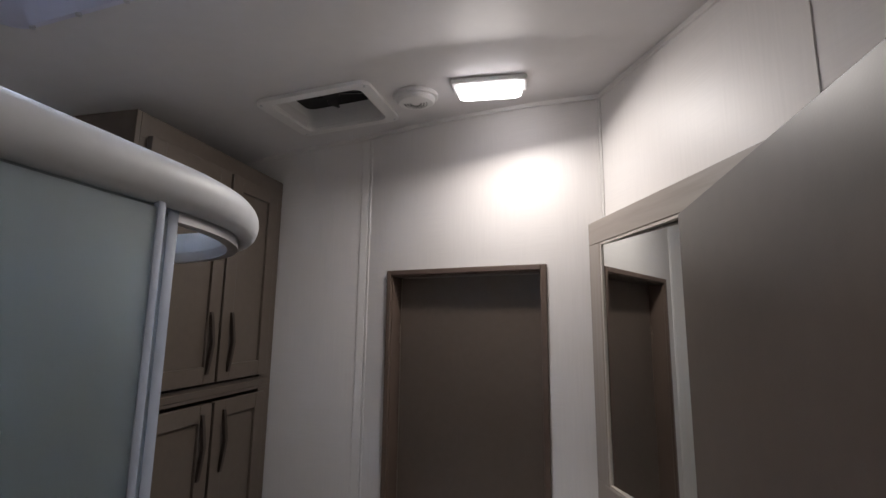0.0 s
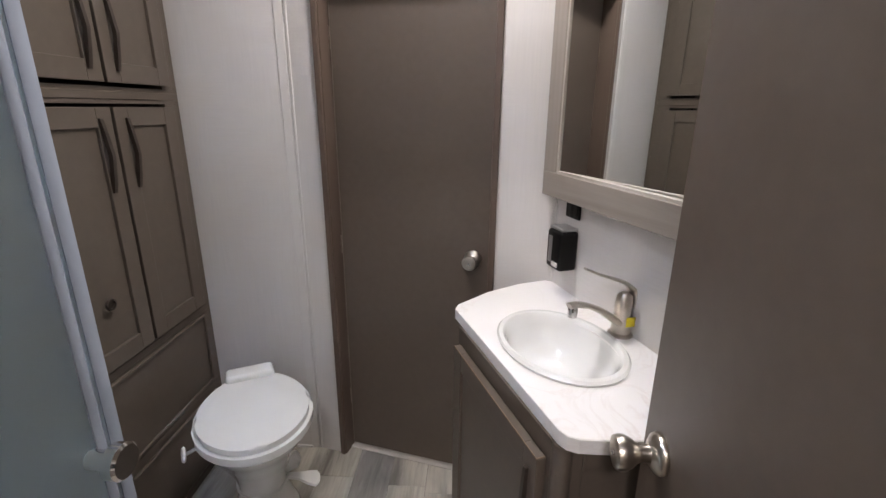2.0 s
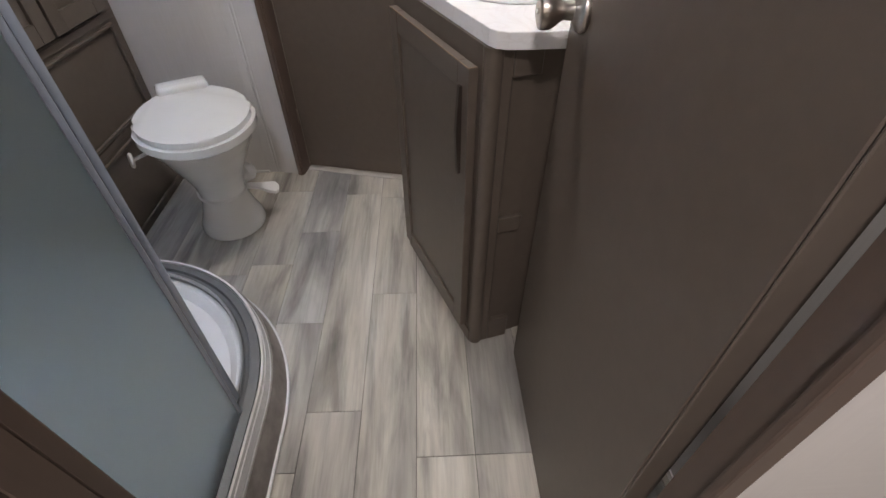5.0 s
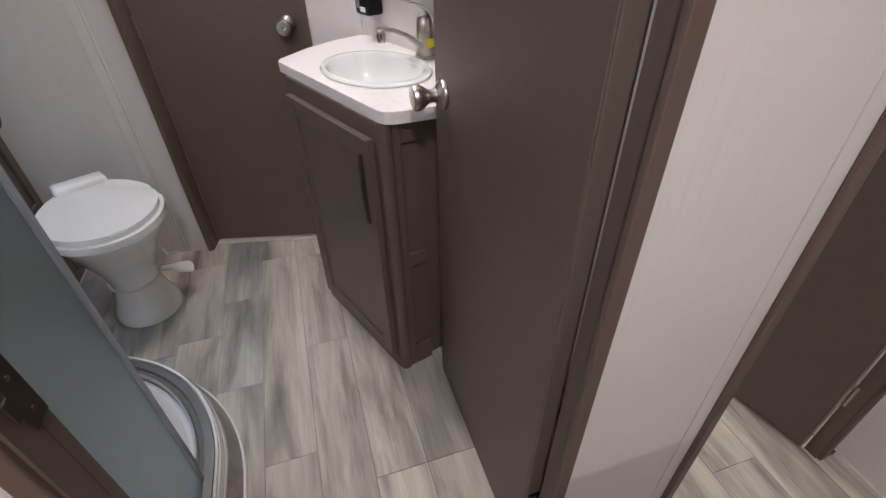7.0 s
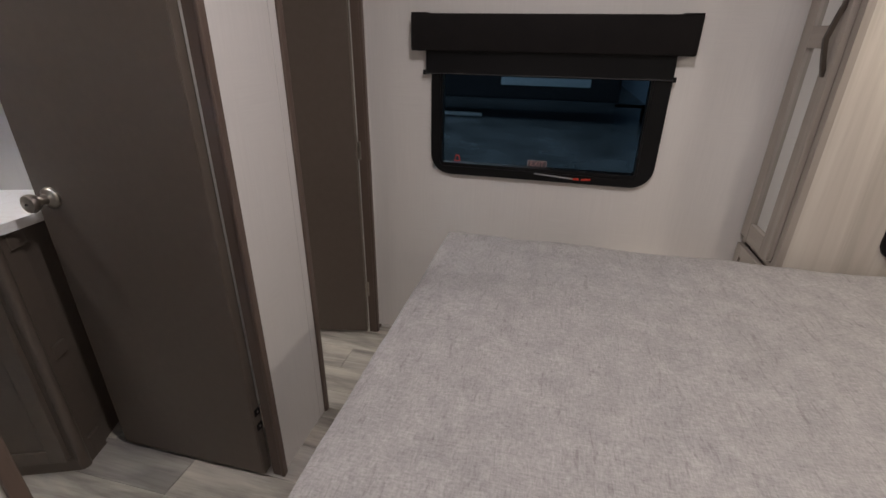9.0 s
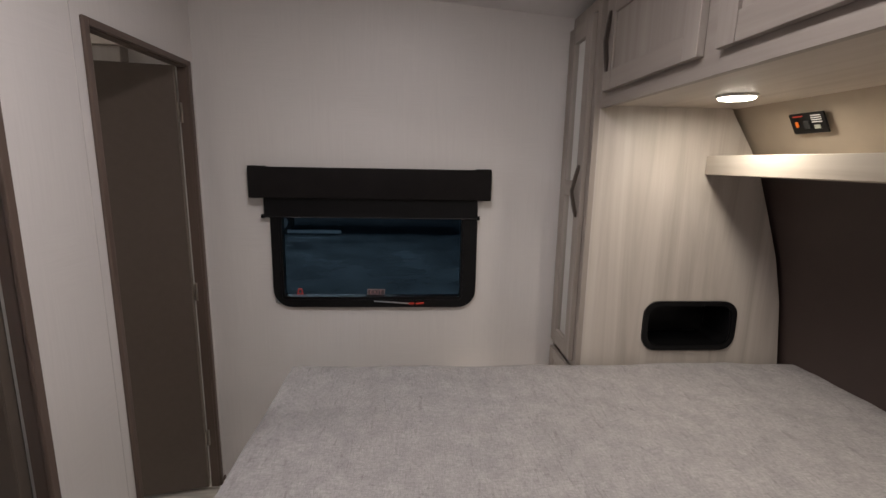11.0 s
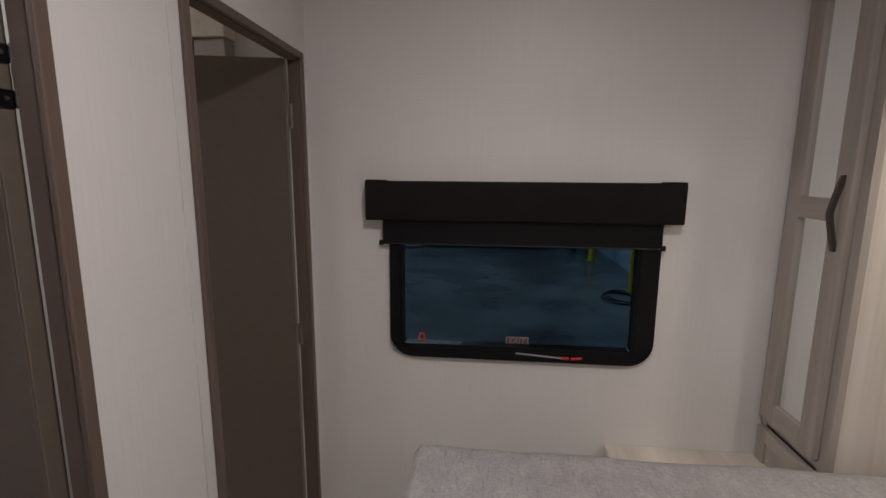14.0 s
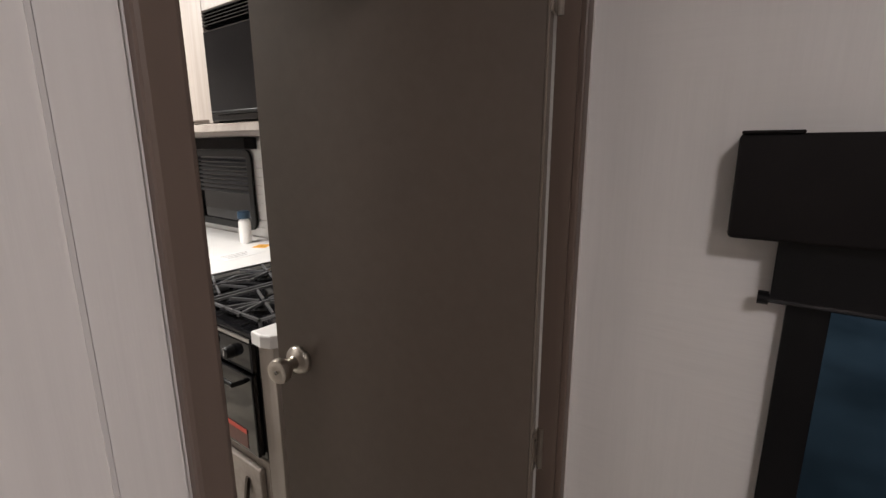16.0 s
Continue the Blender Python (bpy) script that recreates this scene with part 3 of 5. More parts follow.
def toilet():
    """Pedestal travel toilet: waisted base, oval bowl, closed seat and lid, pedal and hose stub."""
    t = thing("toilet", pose(-0.785, 1.470, 0, 0, 0, 28), "white porcelain pedestal toilet with its lid closed and a foot pedal", "toilet")
    # local -y is the front of the bowl
    prof = [(0.118, 0.0), (0.120, 0.012), (0.112, 0.035), (0.096, 0.075), (0.084, 0.13), (0.082, 0.17), (0.092, 0.22), (0.112, 0.27), (0.134, 0.32), (0.155, 0.37), (0.172, 0.405), (0.178, 0.425)]
    bm = bmesh.new()
    seg = 40
    rings = []
    for r, z in prof:
        f = max(0.0, (z - 0.1) / 0.325)
        rings.append([bm.verts.new((r * math.cos(a), -0.03 * f + r * (1.08 + 0.22 * f * f) * math.sin(a), z)) for a in [2 * math.pi * k / seg for k in range(seg)]])
    for a, b in zip(rings, rings[1:]):
        for k in range(seg):
            bm.faces.new((a[k], a[(k + 1) % seg], b[(k + 1) % seg], b[k]))
    bm.faces.new(rings[0][::-1])
    bm.faces.new(rings[-1])
    part("bowl", bm, PORCELAIN, t, smooth=True)
    part("base_collar", lathe([(0.104, 0.150), (0.094, 0.152), (0.0925, 0.156), (0.104, 0.158)], 40, 0.86, 0.94), PORCELAIN, t, smooth=True)

    def oval(rx, ry, back, n=44, cy=-0.03):
        pts = []
        for k in range(n):
            a = 2 * math.pi * k / n
            y = ry * math.sin(a)
            x = rx * math.cos(a) * (1 - 0.10 * max(0, math.sin(a)))
            pts.append((x, cy + min(y, back)))
        return pts
    part("seat", prism(oval(0.190, 0.230, 1.0), 0.427, 0.452, 0.010, 4), PORCELAIN, t, smooth=True)
    part("lid", prism(oval(0.178, 0.218, 1.0), 0.454, 0.474, 0.010, 4), PORCELAIN, t, smooth=True)
    part("hinge_cover", transform(box((-0.085, 0.14, 0.43), (0.085, 0.215, 0.497), 0.016, 4), pose(0, 0, 0)), PORCELAIN, t, smooth=True)
    p = part("flush_pedal", transform(prism([(0.0, -0.012), (0.04, -0.013), (0.070, -0.030), (0.100, -0.036), (0.112, -0.020), (0.114, 0.0), (0.112, 0.020), (0.100, 0.036), (0.070, 0.030), (0.04, 0.013), (0.0, 0.012)], -0.006, 0.006, 0.004, 3), pose(0.085, -0.03, 0.155, 0, 18, -12)), PLASTIC, t, "white foot pedal")
    part("pedal_housing", transform(lathe([(0.02, -0.03), (0.034, -0.02), (0.034, 0.03), (0.02, 0.045)], 20, 1, 1), pose(0.085, 0.0, 0.19, 0, 70, -10)), PLASTIC, t, smooth=True)
    v = part("vacuum_breaker", sweep([(-0.13, -0.02, 0.40), (-0.16, -0.03, 0.375), (-0.215, -0.05, 0.37)], circle(0.006, 8)), PLASTIC, t, "white side stub with a round cap")
    part("cap", transform(lathe([(0.022, 0), (0.026, 0.004), (0.022, 0.010)], 20), pose(-0.215, -0.05, 0.37, 0, -80, 12)), PLASTIC, v, smooth=True)
    return t


toilet()

# basin unit: outline on the floor, its front slanted across the corner
def lerp(p, q, s):
    return (p[0] + (q[0] - p[0]) * s, p[1] + (q[1] - p[1]) * s)


def wall_x(y):
    return CORNER[0] + (CORNER[1] - y) / (CORNER[1] - MB[1]) * (MB[0] - CORNER[0])


def vanity():
    v = thing("vanity_cabinet", pose(0, 0, 0), "taupe vanity cabinet with one framed door under a marble-look worktop", "cabinet")
    A, B = (-0.085, 1.300), (0.100, 0.840)      # the slanted front, left to right
    C = (0.208, 0.868)                          # the return towards the open door
    outline = [A, (B[0] - 0.005, B[1] + 0.014), (B[0] + 0.002, B[1] + 0.015), (C[0] - 0.005, C[1] + 0.014), (wall_x(0.80) - 0.004, 0.98), (wall_x(1.45) - 0.004, 1.45), (0.03, 1.47)]
    part("body", prism(outline, 0.0, 0.755), TAUPE_CAB, v)
    inner = (B[0] + 0.006, B[1] + 0.015)
    for p, q, w in ((A, (B[0] - 0.005, B[1] + 0.014), 0.016), (inner, (C[0] - 0.005, C[1] + 0.014), 0.010), ((A[0] + 0.115, A[1] + 0.17), A, 0.016), ((C[0] - 0.005, C[1] + 0.014), (wall_x(0.80) - 0.004, 0.98), 0.010)):
        part("apron", transform(box((0, 0, 0.7552), (math.hypot(q[0] - p[0], q[1] - p[1]), w, 0.8652)), frame_on(p, q)), TAUPE_CAB, v)
    m = frame_on(A, B)
    L = math.hypot(B[0] - A[0], B[1] - A[1])
    d = shaker(v, m @ pose(0.022, -0.002, 0.062), L - 0.052, 0.760, TAUPE_CAB)
    part("edge_band", transform(box((L - 0.0335, -0.0215, 0.8222), (L - 0.031, -0.004, 0.8235)), m), RAW, d, "worn bare wood edge")
    part("edge_band", transform(box((0.023, -0.0222, 0.8205), (L - 0.031, -0.0208, 0.8230)), m), RAW, d, "worn bare wood edge")
    part("handle", transform(bow_handle(0.20, 0.012, 0.010), m @ pose(L - 0.062, -0.022, 0.58)), HANDLE, d, "dark bronze bow handle")
    part("corner_post", transform(lathe([(0.020, 0.0), (0.020, 0.8652)], 28), pose(B[0] + 0.0125, B[1] + 0.019, 0)), TAUPE_CAB, v, smooth=True)
    m2 = frame_on(B, C)
    L2 = math.hypot(C[0] - B[0], C[1] - B[1])
    for z0, z1 in ((0, 0.086), (0.424, 0.468), (0.806, 0.8650)):
        part("side_rail", transform(box((0.0525, 0.0, z0), (L2, 0.0145, z1), 0.002, 1), m2), TAUPE_CAB, v)
    part("side_stile", transform(box((0.026, 0.0005, 0.0), (0.052, 0.0150, 0.8650), 0.002, 1), m2), TAUPE_CAB, v)
    part("plinth", transform(box((0.0, -0.004, 0), (L - 0.01, 0.004, 0.05), 0.002, 1), m), TAUPE_CAB, v)
    return v


vanity()


def countertop():
    pts = [(-0.095, 1.345), (-0.088, 1.375), (0.0, 1.475), (0.10, 1.55), (0.19, 1.59), (0.212, 1.578), (wall_x(0.86) - 0.003, 0.86), (wall_x(0.86) - 0.05, 0.842), (0.180, 0.829), (0.132, 0.829), (0.112, 0.837), (0.100, 0.853)]
    w = thing("countertop", pose(0, 0, 0), "white marble-look laminate worktop on the vanity cabinet", "countertop")
    # hole for the basin
    bm = bmesh.new()
    n = 48
    cx, cy, a = BASIN[0], BASIN[1], BASIN[2]
    hole = []
    for k in range(n):
        t = 2 * math.pi * k / n
        u, s = 0.160 * math.cos(t), 0.118 * math.sin(t)
        hole.append((cx + u * math.cos(a) - s * math.sin(a), cy + u * math.sin(a) + s * math.cos(a)))
    for z in (0.866, 0.896):
        vo = [bm.verts.new((x, y, z)) for x, y in pts]
        vi = [bm.verts.new((x, y, z)) for x, y in hole]
        es = [bm.edges.new((vo[i], vo[(i + 1) % len(vo)])) for i in range(len(vo))]
        es += [bm.edges.new((vi[i], vi[(i + 1) % n])) for i in range(n)]
        bmesh.ops.triangle_fill(bm, edges=es, use_beauty=True)
        if z < 0.87:
            lo, li = vo, vi
        else:
            for i in range(len(vo)):
                j = (i + 1) % len(vo)
                bm.faces.new((lo[i], lo[j], vo[j], vo[i]))
            for i in range(n):
                j = (i + 1) % n
                bm.faces.new((li[i], li[j], vi[j], vi[i]))
    part("top", bm, MARBLE, w)
    gx, gy = sum(x for x, y in pts) / len(pts), sum(y for x, y in pts) / len(pts)
    outer = [(gx + (x - gx) * 1.008, gy + (y - gy) * 1.006) for x, y in pts]
    part("edge_band", add_ring(bmesh.new(), outer, pts, 0.867, 0.8952), MARBLE, w, "marble-look edge band")
    return w


BASIN = (0.158, 1.160, radians(-68))
countertop()


def basin():
    b = thing("basin", pose(BASIN[0], BASIN[1], 0.896, 0, 0, math.degrees(BASIN[2])), "white oval drop-in basin in the worktop", "sink")
    prof = [(0.182, 0.001), (0.184, 0.006), (0.178, 0.011), (0.166, 0.011), (0.158, 0.004), (0.150, -0.02), (0.138, -0.055), (0.11, -0.09), (0.06, -0.108), (0.022, -0.112)]
    part("bowl", lathe(prof[:], 56, 1.0, 0.76, cap=False), PORCELAIN, b, smooth=True)
    part("drain", lathe([(0.024, -0.1125), (0.024, -0.109), (0.018, -0.108), (0.006, -0.110)], 20), CHROME, b, smooth=True)
    return b


basin()


def ribbon(points, widths, thick):
    """A tapered bar of rounded section in the plane y = 0, with its own width and thickness at each point (x, z)."""
    bm = bmesh.new()
    rings = []
    for i, (x, z) in enumerate(points):
        a, b = points[max(i - 1, 0)], points[min(i + 1, len(points) - 1)]
        d = math.hypot(b[0] - a[0], b[1] - a[1])
        nx, nz = -(b[1] - a[1]) / d, (b[0] - a[0]) / d
        ring = []
        for k in range(14):
            t = 2 * math.pi * k / 14
            c, q = math.cos(t), math.sin(t)
            c, q = math.copysign(abs(c) ** 0.7, c) * widths[i] / 2, math.copysign(abs(q) ** 0.7, q) * thick[i] / 2
            ring.append(bm.verts.new((x + nx * q, c, z + nz * q)))
        rings.append(ring)
    for a, b in zip(rings, rings[1:]):
        for k in range(14):
            bm.faces.new((a[k], a[(k + 1) % 14], b[(k + 1) % 14], b[k]))
    bm.faces.new(rings[0][::-1])
    bm.faces.new(rings[-1])
    return bm


def faucet():
    """Single-lever mixer: tapered body, flat arching spout, lever handle."""
    f = thing("faucet", pose(0.318, 1.222, 0.897, 0, 0, 198), "brushed nickel single-lever faucet with a small yellow tag", "faucet")
    # local x points from the wall towards the bowl
    part("body", lathe([(0.030, 0), (0.030, 0.005), (0.0235, 0.009), (0.0225, 0.04), (0.0205, 0.085), (0.018, 0.104), (0.010, 0.112)], 28), NICKEL, f, smooth=True)
    part("spout", ribbon([(0.0, 0.028), (0.03, 0.048), (0.065, 0.072), (0.10, 0.088), (0.132, 0.094), (0.150, 0.092)], [0.040, 0.038, 0.034, 0.029, 0.026, 0.024], [0.022, 0.019, 0.015, 0.012, 0.012, 0.012]), NICKEL, f, smooth=True)
    part("aerator", transform(lathe([(0.011, -0.026), (0.012, -0.006), (0.010, 0.0)], 18), pose(0.139, 0, 0.089)), CHROME, f, smooth=True)
    part("lever", ribbon([(-0.0215, 0.075), (-0.0225, 0.100), (-0.016, 0.121), (0.004, 0.138), (0.038, 0.151), (0.078, 0.165), (0.116, 0.182)], [0.030, 0.034, 0.034, 0.030, 0.024, 0.019, 0.015], [0.006, 0.010, 0.014, 0.010, 0.007, 0.006, 0.006]), NICKEL, f, smooth=True)
    part("tag", box((-0.020, 0.0225, 0.03), (0.004, 0.0245, 0.055)), YELLOW, f, "small yellow paper tag")
    return f


faucet()
MWALL = frame_on(CORNER, MB)


def mirror():
    m = thing("mirror", MWALL @ pose(-0.004, -0.0005, 1.185), "wall mirror in a wide greyed wood frame above the basin", "mirror")
    w, h, r, t = 0.74, 0.838, 0.072, 0.052
    for n, a, b, mat in (("frame", (0, -t, 0), (w, 0, r), ASH_X), ("frame", (0, -t, h - r), (w, 0, h), ASH_X), ("frame", (0, -t, r), (r, 0, h - r), ASH), ("frame", (w - r, -t, r), (w, 0, h - r), ASH)):
        part("frame_rail" if mat == ASH_X else "frame_stile", box(a, b, 0.002, 1), mat, m)
    bm = boxes(((r, -t + 0.002, r), (w - r, -t + 0.018, r + 0.007)), ((r, -t + 0.002, h - r - 0.007), (w - r, -t + 0.018, h - r)), ((r, -t + 0.002, r), (r + 0.007, -t + 0.018, h - r)), ((w - r - 0.007, -t + 0.002, r), (w - r, -t + 0.018, h - r)))
    part("bead", bm, PALE, m)
    part("glass", transform(box((r - w / 2 + 0.004, 0, r + 0.004), (w / 2 - r - 0.004, 0.004, h - r - 0.004)), pose(w / 2, -t + 0.023, 0, 0, 0, 3.3)), MIRROR, m, "silvered mirror glass")
    return m


mirror()


def soap_dispenser():
    s = thing("soap_dispenser", MWALL @ pose(0.062, -0.001, 0.977), "black and grey wall soap dispenser above the worktop", "soap dispenser")
    part("housing", box((0, -0.060, 0), (0.078, 0, 0.118), 0.010, 3), BLACK, s, smooth=True)
    part("cap", box((0.004, -0.055, 0.1185), (0.074, -0.002, 0.128), 0.004, 2), ALU, s)
    part("window", box((0.016, -0.062, 0.02), (0.034, -0.0605, 0.10)), ALU, s)
    part("button", box((0.04, -0.064, 0.012), (0.07, -0.0603, 0.026), 0.001, 1), PLASTIC, s)


soap_dispenser()
o = thing("power_outlet", MWALL @ pose(0.066, -0.001, 1.128), "small black power outlet plate under the mirror", "outlet")
part("plate", box((0, -0.006, 0), (0.072, 0, 0.048), 0.002, 2), BLACK, o)
part("socket", box((0.012, -0.008, 0.008), (0.032, -0.006, 0.04), 0.001, 1), RUBBER, o)
part("socket", box((0.042, -0.008, 0.008), (0.062, -0.006, 0.04), 0.001, 1), RUBBER, o)


# ---- shower ----
def arc(cx, cy, r, a0, a1, n):
    return [(cx + r * math.cos(radians(a0 + (a1 - a0) * k / n)), cy + r * math.sin(radians(a0 + (a1 - a0) * k / n))) for k in range(n + 1)]


def shower_line(off, n=28):
    """The front of the quarter-round shower, off metres outside its track, from the south wall round to the west."""
    r = SR + off
    return [(SCX + r, 0.235)] + arc(SCX, SCY, r, 0, 90, n) + [(-1.70, SCY + r)]


SCX, SCY, SR = -0.965, 0.60, 0.485


def shower():
    s = thing("shower", pose(0, 0, 0), "quarter-round shower stall with frosted glass and a white rail", "shower")
    outer = shower_line(0.045)
    pan = outer + [(-1.70, 0.235)]
    part("tray_skirt", prism(pan, 0.0, 0.085, 0.01, 2), ACRYLIC, s, smooth=True)
    part("skirt_strip", sweep([(x, y, 0.050) for x, y in shower_line(0.056)], [(-0.010, 0.036), (-0.006, 0.038), (0.014, -0.042), (-0.010, -0.042)]), plain("skirt_print", (0.26, 0.235, 0.225), 0.4, vary=0.28, scale=22), s, "grey wood-print skirting strip")
    # rim and sloped well of the tray
    bm = bmesh.new()
    rings = []
    for off, z in ((0.043, 0.086), (0.038, 0.112), (-0.035, 0.112), (-0.050, 0.098), (-0.085, 0.045), (-0.13, 0.030)):
        line = shower_line(off)
        rings.append([bm.verts.new((x, y, z)) for x, y in line])
    for a, b in zip(rings, rings[1:]):
        for k in range(len(a) - 1):
            bm.faces.new((a[k], a[k + 1], b[k + 1], b[k]))
    inner = rings[-1] + [bm.verts.new((-1.70, 0.235, 0.030))]
    bm.faces.new(inner)
    part("tray", bm, ACRYLIC, s, smooth=True)
    part("bottom_track", sweep([(x, y, 0.1205) for x, y in shower_line(0.0)], [(-0.022, -0.008), (0.026, -0.008), (0.026, 0.007), (0.004, 0.010), (0.000, 0.0), (-0.010, 0.0), (-0.014, 0.004), (-0.022, 0.004)]), TRACK, s, "dark grey bottom track", smooth=True)
    part("inner_lip", sweep([(x, y, 0.1275) for x, y in shower_line(-0.018)], [(-0.003, -0.006), (0.003, -0.006), (0.003, 0.006), (-0.003, 0.006)]), ALU, s)
    part("skirt_bead", sweep([(x, y, 0.008) for x, y in shower_line(0.071)], circle(0.005, 8)), ACRYLIC, s)
    part("track_seal", sweep([(x, y, 0.124) for x, y in shower_line(0.033)], [(-0.003, -0.010), (0.003, -0.010), (0.003, 0.006), (-0.003, 0.006)]), PLASTIC, s)
    sec = [(0.034 * math.cos(a) * 0.7, 0.034 * math.sin(a)) for a in [2 * math.pi * k / 18 for k in range(18)]]
    part("top_rail", sweep([(x, y, RAILZ) for x, y in shower_line(-0.002)], sec), plain("rail_white", (0.55, 0.56, 0.58), 0.5), s, "thick white rounded top rail", smooth=True)
    part("inner_track", sweep([(x, y, RAILZ - 0.035) for x, y in shower_line(-0.025)], [(-0.010, -0.012), (0.010, -0.012), (0.010, 0.012), (-0.010, 0.012)]), ALU, s, smooth=True)
    # the glass stands slid towards the bathroom door
    def curved_glass(name, r, a0, a1, start=None):
        line = arc(SCX, SCY, r, a0, a1, 16)
        if start is not None:
            line = [(SCX + r, start)] + line
        p = part(name, sweep([(x, y, (0.13 + RAILZ - 0.04) / 2) for x, y in line], [(-0.0025, -(RAILZ - 0.17) / 2), (0.0025, -(RAILZ - 0.17) / 2), (0.0025, (RAILZ - 0.17) / 2), (-0.0025, (RAILZ - 0.17) / 2)]), FROST, s, "frosted glass", smooth=True)
        return p, line[-1]
    p, end = curved_glass("sliding_panel", SR + 0.004, -3.6, GLASS_END, 0.26)
    q, end2 = curved_glass("fixed_panel", SR - 0.014, 0, 2.4, 0.24)
    for owner, place, wd in ((p, end, 0.007), (q, end2, 0.010)):
        part("edge_profile", transform(box((-wd, -0.0045, 0.13), (wd, 0.0055, RAILZ - 0.03), 0.003, 2), pose(place[0], place[1] - wd, 0, 0, 0, 90)), STRIP, owner, "pale lilac plastic edge strip", smooth=True)
    kx, ky = SCX + SR + 0.004, SCY - 0.045
    k = part("pull_knob", transform(lathe([(0.011, -0.04), (0.011, 0.024), (0.020, 0.027), (0.021, 0.040), (0.018, 0.043)], 24), pose(kx, ky, 1.062) @ Matrix.Rotation(radians(90), 4, "Y")), CHROME, p, "round chrome pull knob", smooth=True)
    # surround
    part("surround_panel", box((-1.745, 0.236, 0.03), (-1.735, SCY + SR + 0.02, 2.02), 0.002, 1), ACRYLIC, s)
    part("surround_panel", box((-1.735, 0.222, 0.03), (-0.50, 0.232, 2.02), 0.002, 1), ACRYLIC, s)
    return s


RAILZ, GLASS_END = 1.897, -2.6
shower()
structure("wall_shower", box((-1.75, SCY + SR + 0.05, 0), (-1.60, 1.83, TOPZ)), WALL)

# ---- ceiling things of the bathroom ----
def ceiling_pose(x, y):
    dx = (ceiling_z(x + 0.01, y) - ceiling_z(x - 0.01, y)) / 0.02
    dy = (ceiling_z(x, y + 0.01) - ceiling_z(x, y - 0.01)) / 0.02
    return pose(x, y, ceiling_z(x, y), math.degrees(math.atan(dy)), -math.degrees(math.atan(dx)), 0)


def bath_light():
    l = thing("ceiling_light", ceiling_pose(-0.14, 1.44) @ pose(0, 0, 0, 0, 0, 2), "lit white oblong ceiling light in the bathroom", "ceiling light")
    part("base", box((-0.120, -0.047, -0.020), (0.120, 0.047, -0.001), 0.008, 3), PLASTIC, l)
    bm = bmesh.new()
    rings = []
    for k, z in ((1.0, -0.0205), (1.0, -0.034), (0.97, -0.042), (0.86, -0.047), (0.45, -0.050)):
        rings.append([bm.verts.new((x * k, y * k * (1.0 + 0.14 * math.cos(math.pi * x / 0.21)), z)) for x, y in rounded(0.205, 0.074, 0.012, 4)])
    for p, q in zip(rings, rings[1:]):
        for k in range(len(p)):
            bm.faces.new((p[k], p[(k + 1) % len(p)], q[(k + 1) % len(p)], q[k]))
    bm.faces.new(rings[0][::-1])
    bm.faces.new(rings[-1])
    part("diffuser", bm, glow("lit_diffuser", (1.0, 0.95, 0.97), 5.0), l, "glowing white diffuser", smooth=True)
    return l


bath_light()
lamp("bathroom_lamp", ceiling_pose(-0.14, 1.44) @ pose(0, -0.050, -0.070, -20, 0, 0), 4.7, 0.2, 0.09, (1.0, 0.94, 0.90))


def smoke_alarm():
    a = thing("smoke_alarm", ceiling_pose(-0.400, 1.485), "round white smoke alarm on the ceiling", "smoke alarm")
    part("base", lathe([(0.077, -0.001), (0.077, -0.009), (0.074, -0.012)][::-1], 36), PLASTIC, a, smooth=True)
    part("cover", lathe([(0.066, -0.0125), (0.066, -0.022), (0.058, -0.029), (0.0, -0.031)][::-1][1:], 36), PLASTIC, a, smooth=True)
    bm = bmesh.new()
    for r in (0.018, 0.028, 0.038):
        for k in range(14):
            t = 2 * math.pi * k / 24
            add_box(bm, (r * math.cos(t) - 0.0018, r * math.sin(t) - 0.0018, -0.0318), (r * math.cos(t) + 0.0018, r * math.sin(t) + 0.0018, -0.0300))
    part("grille", bm, RUBBER, a, kind="stuff")


smoke_alarm()


def roof_vent():
    v = thing("roof_vent", ceiling_pose(-0.715, 1.49), "square white roof vent with a dark open shaft", "roof vent")
    o = rounded(0.405, 0.345, 0.035)
    i = rounded(0.325, 0.275, 0.03)
    part("flange", add_ring(bmesh.new(), o, i, -0.014, -0.001), PLASTIC, v, smooth=True)
    part("shaft", add_ring(bmesh.new(), rounded(0.329, 0.279, 0.03), rounded(0.321, 0.271, 0.03), -0.001, 0.075), PLASTIC, v, smooth=True)
    part("insect_screen", box((-0.165, -0.14, 0.076), (0.165, 0.14, 0.080)), BLACK, v)
    part("fan_hub", lathe([(0.03, 0.045), (0.03, 0.0755)], 20), BLACK, v)
    for k in range(4):
        part("fan_blade", transform(box((0.028, -0.022, -0.002), (0.11, 0.022, 0.002), 0.002, 1), pose(0, 0, 0.058, 0, 0, 90 * k + 20) @ pose(0, 0, 0, 20, 0, 0)), BLACK, v)
    for x, y in ((0.185, 0.15), (0.185, -0.15), (-0.185, 0.15), (-0.185, -0.15)):
        part("screw", transform(lathe([(0.004, -0.0165), (0.004, -0.0142)], 10), pose(x, y, 0)), ALU, v)


roof_vent()


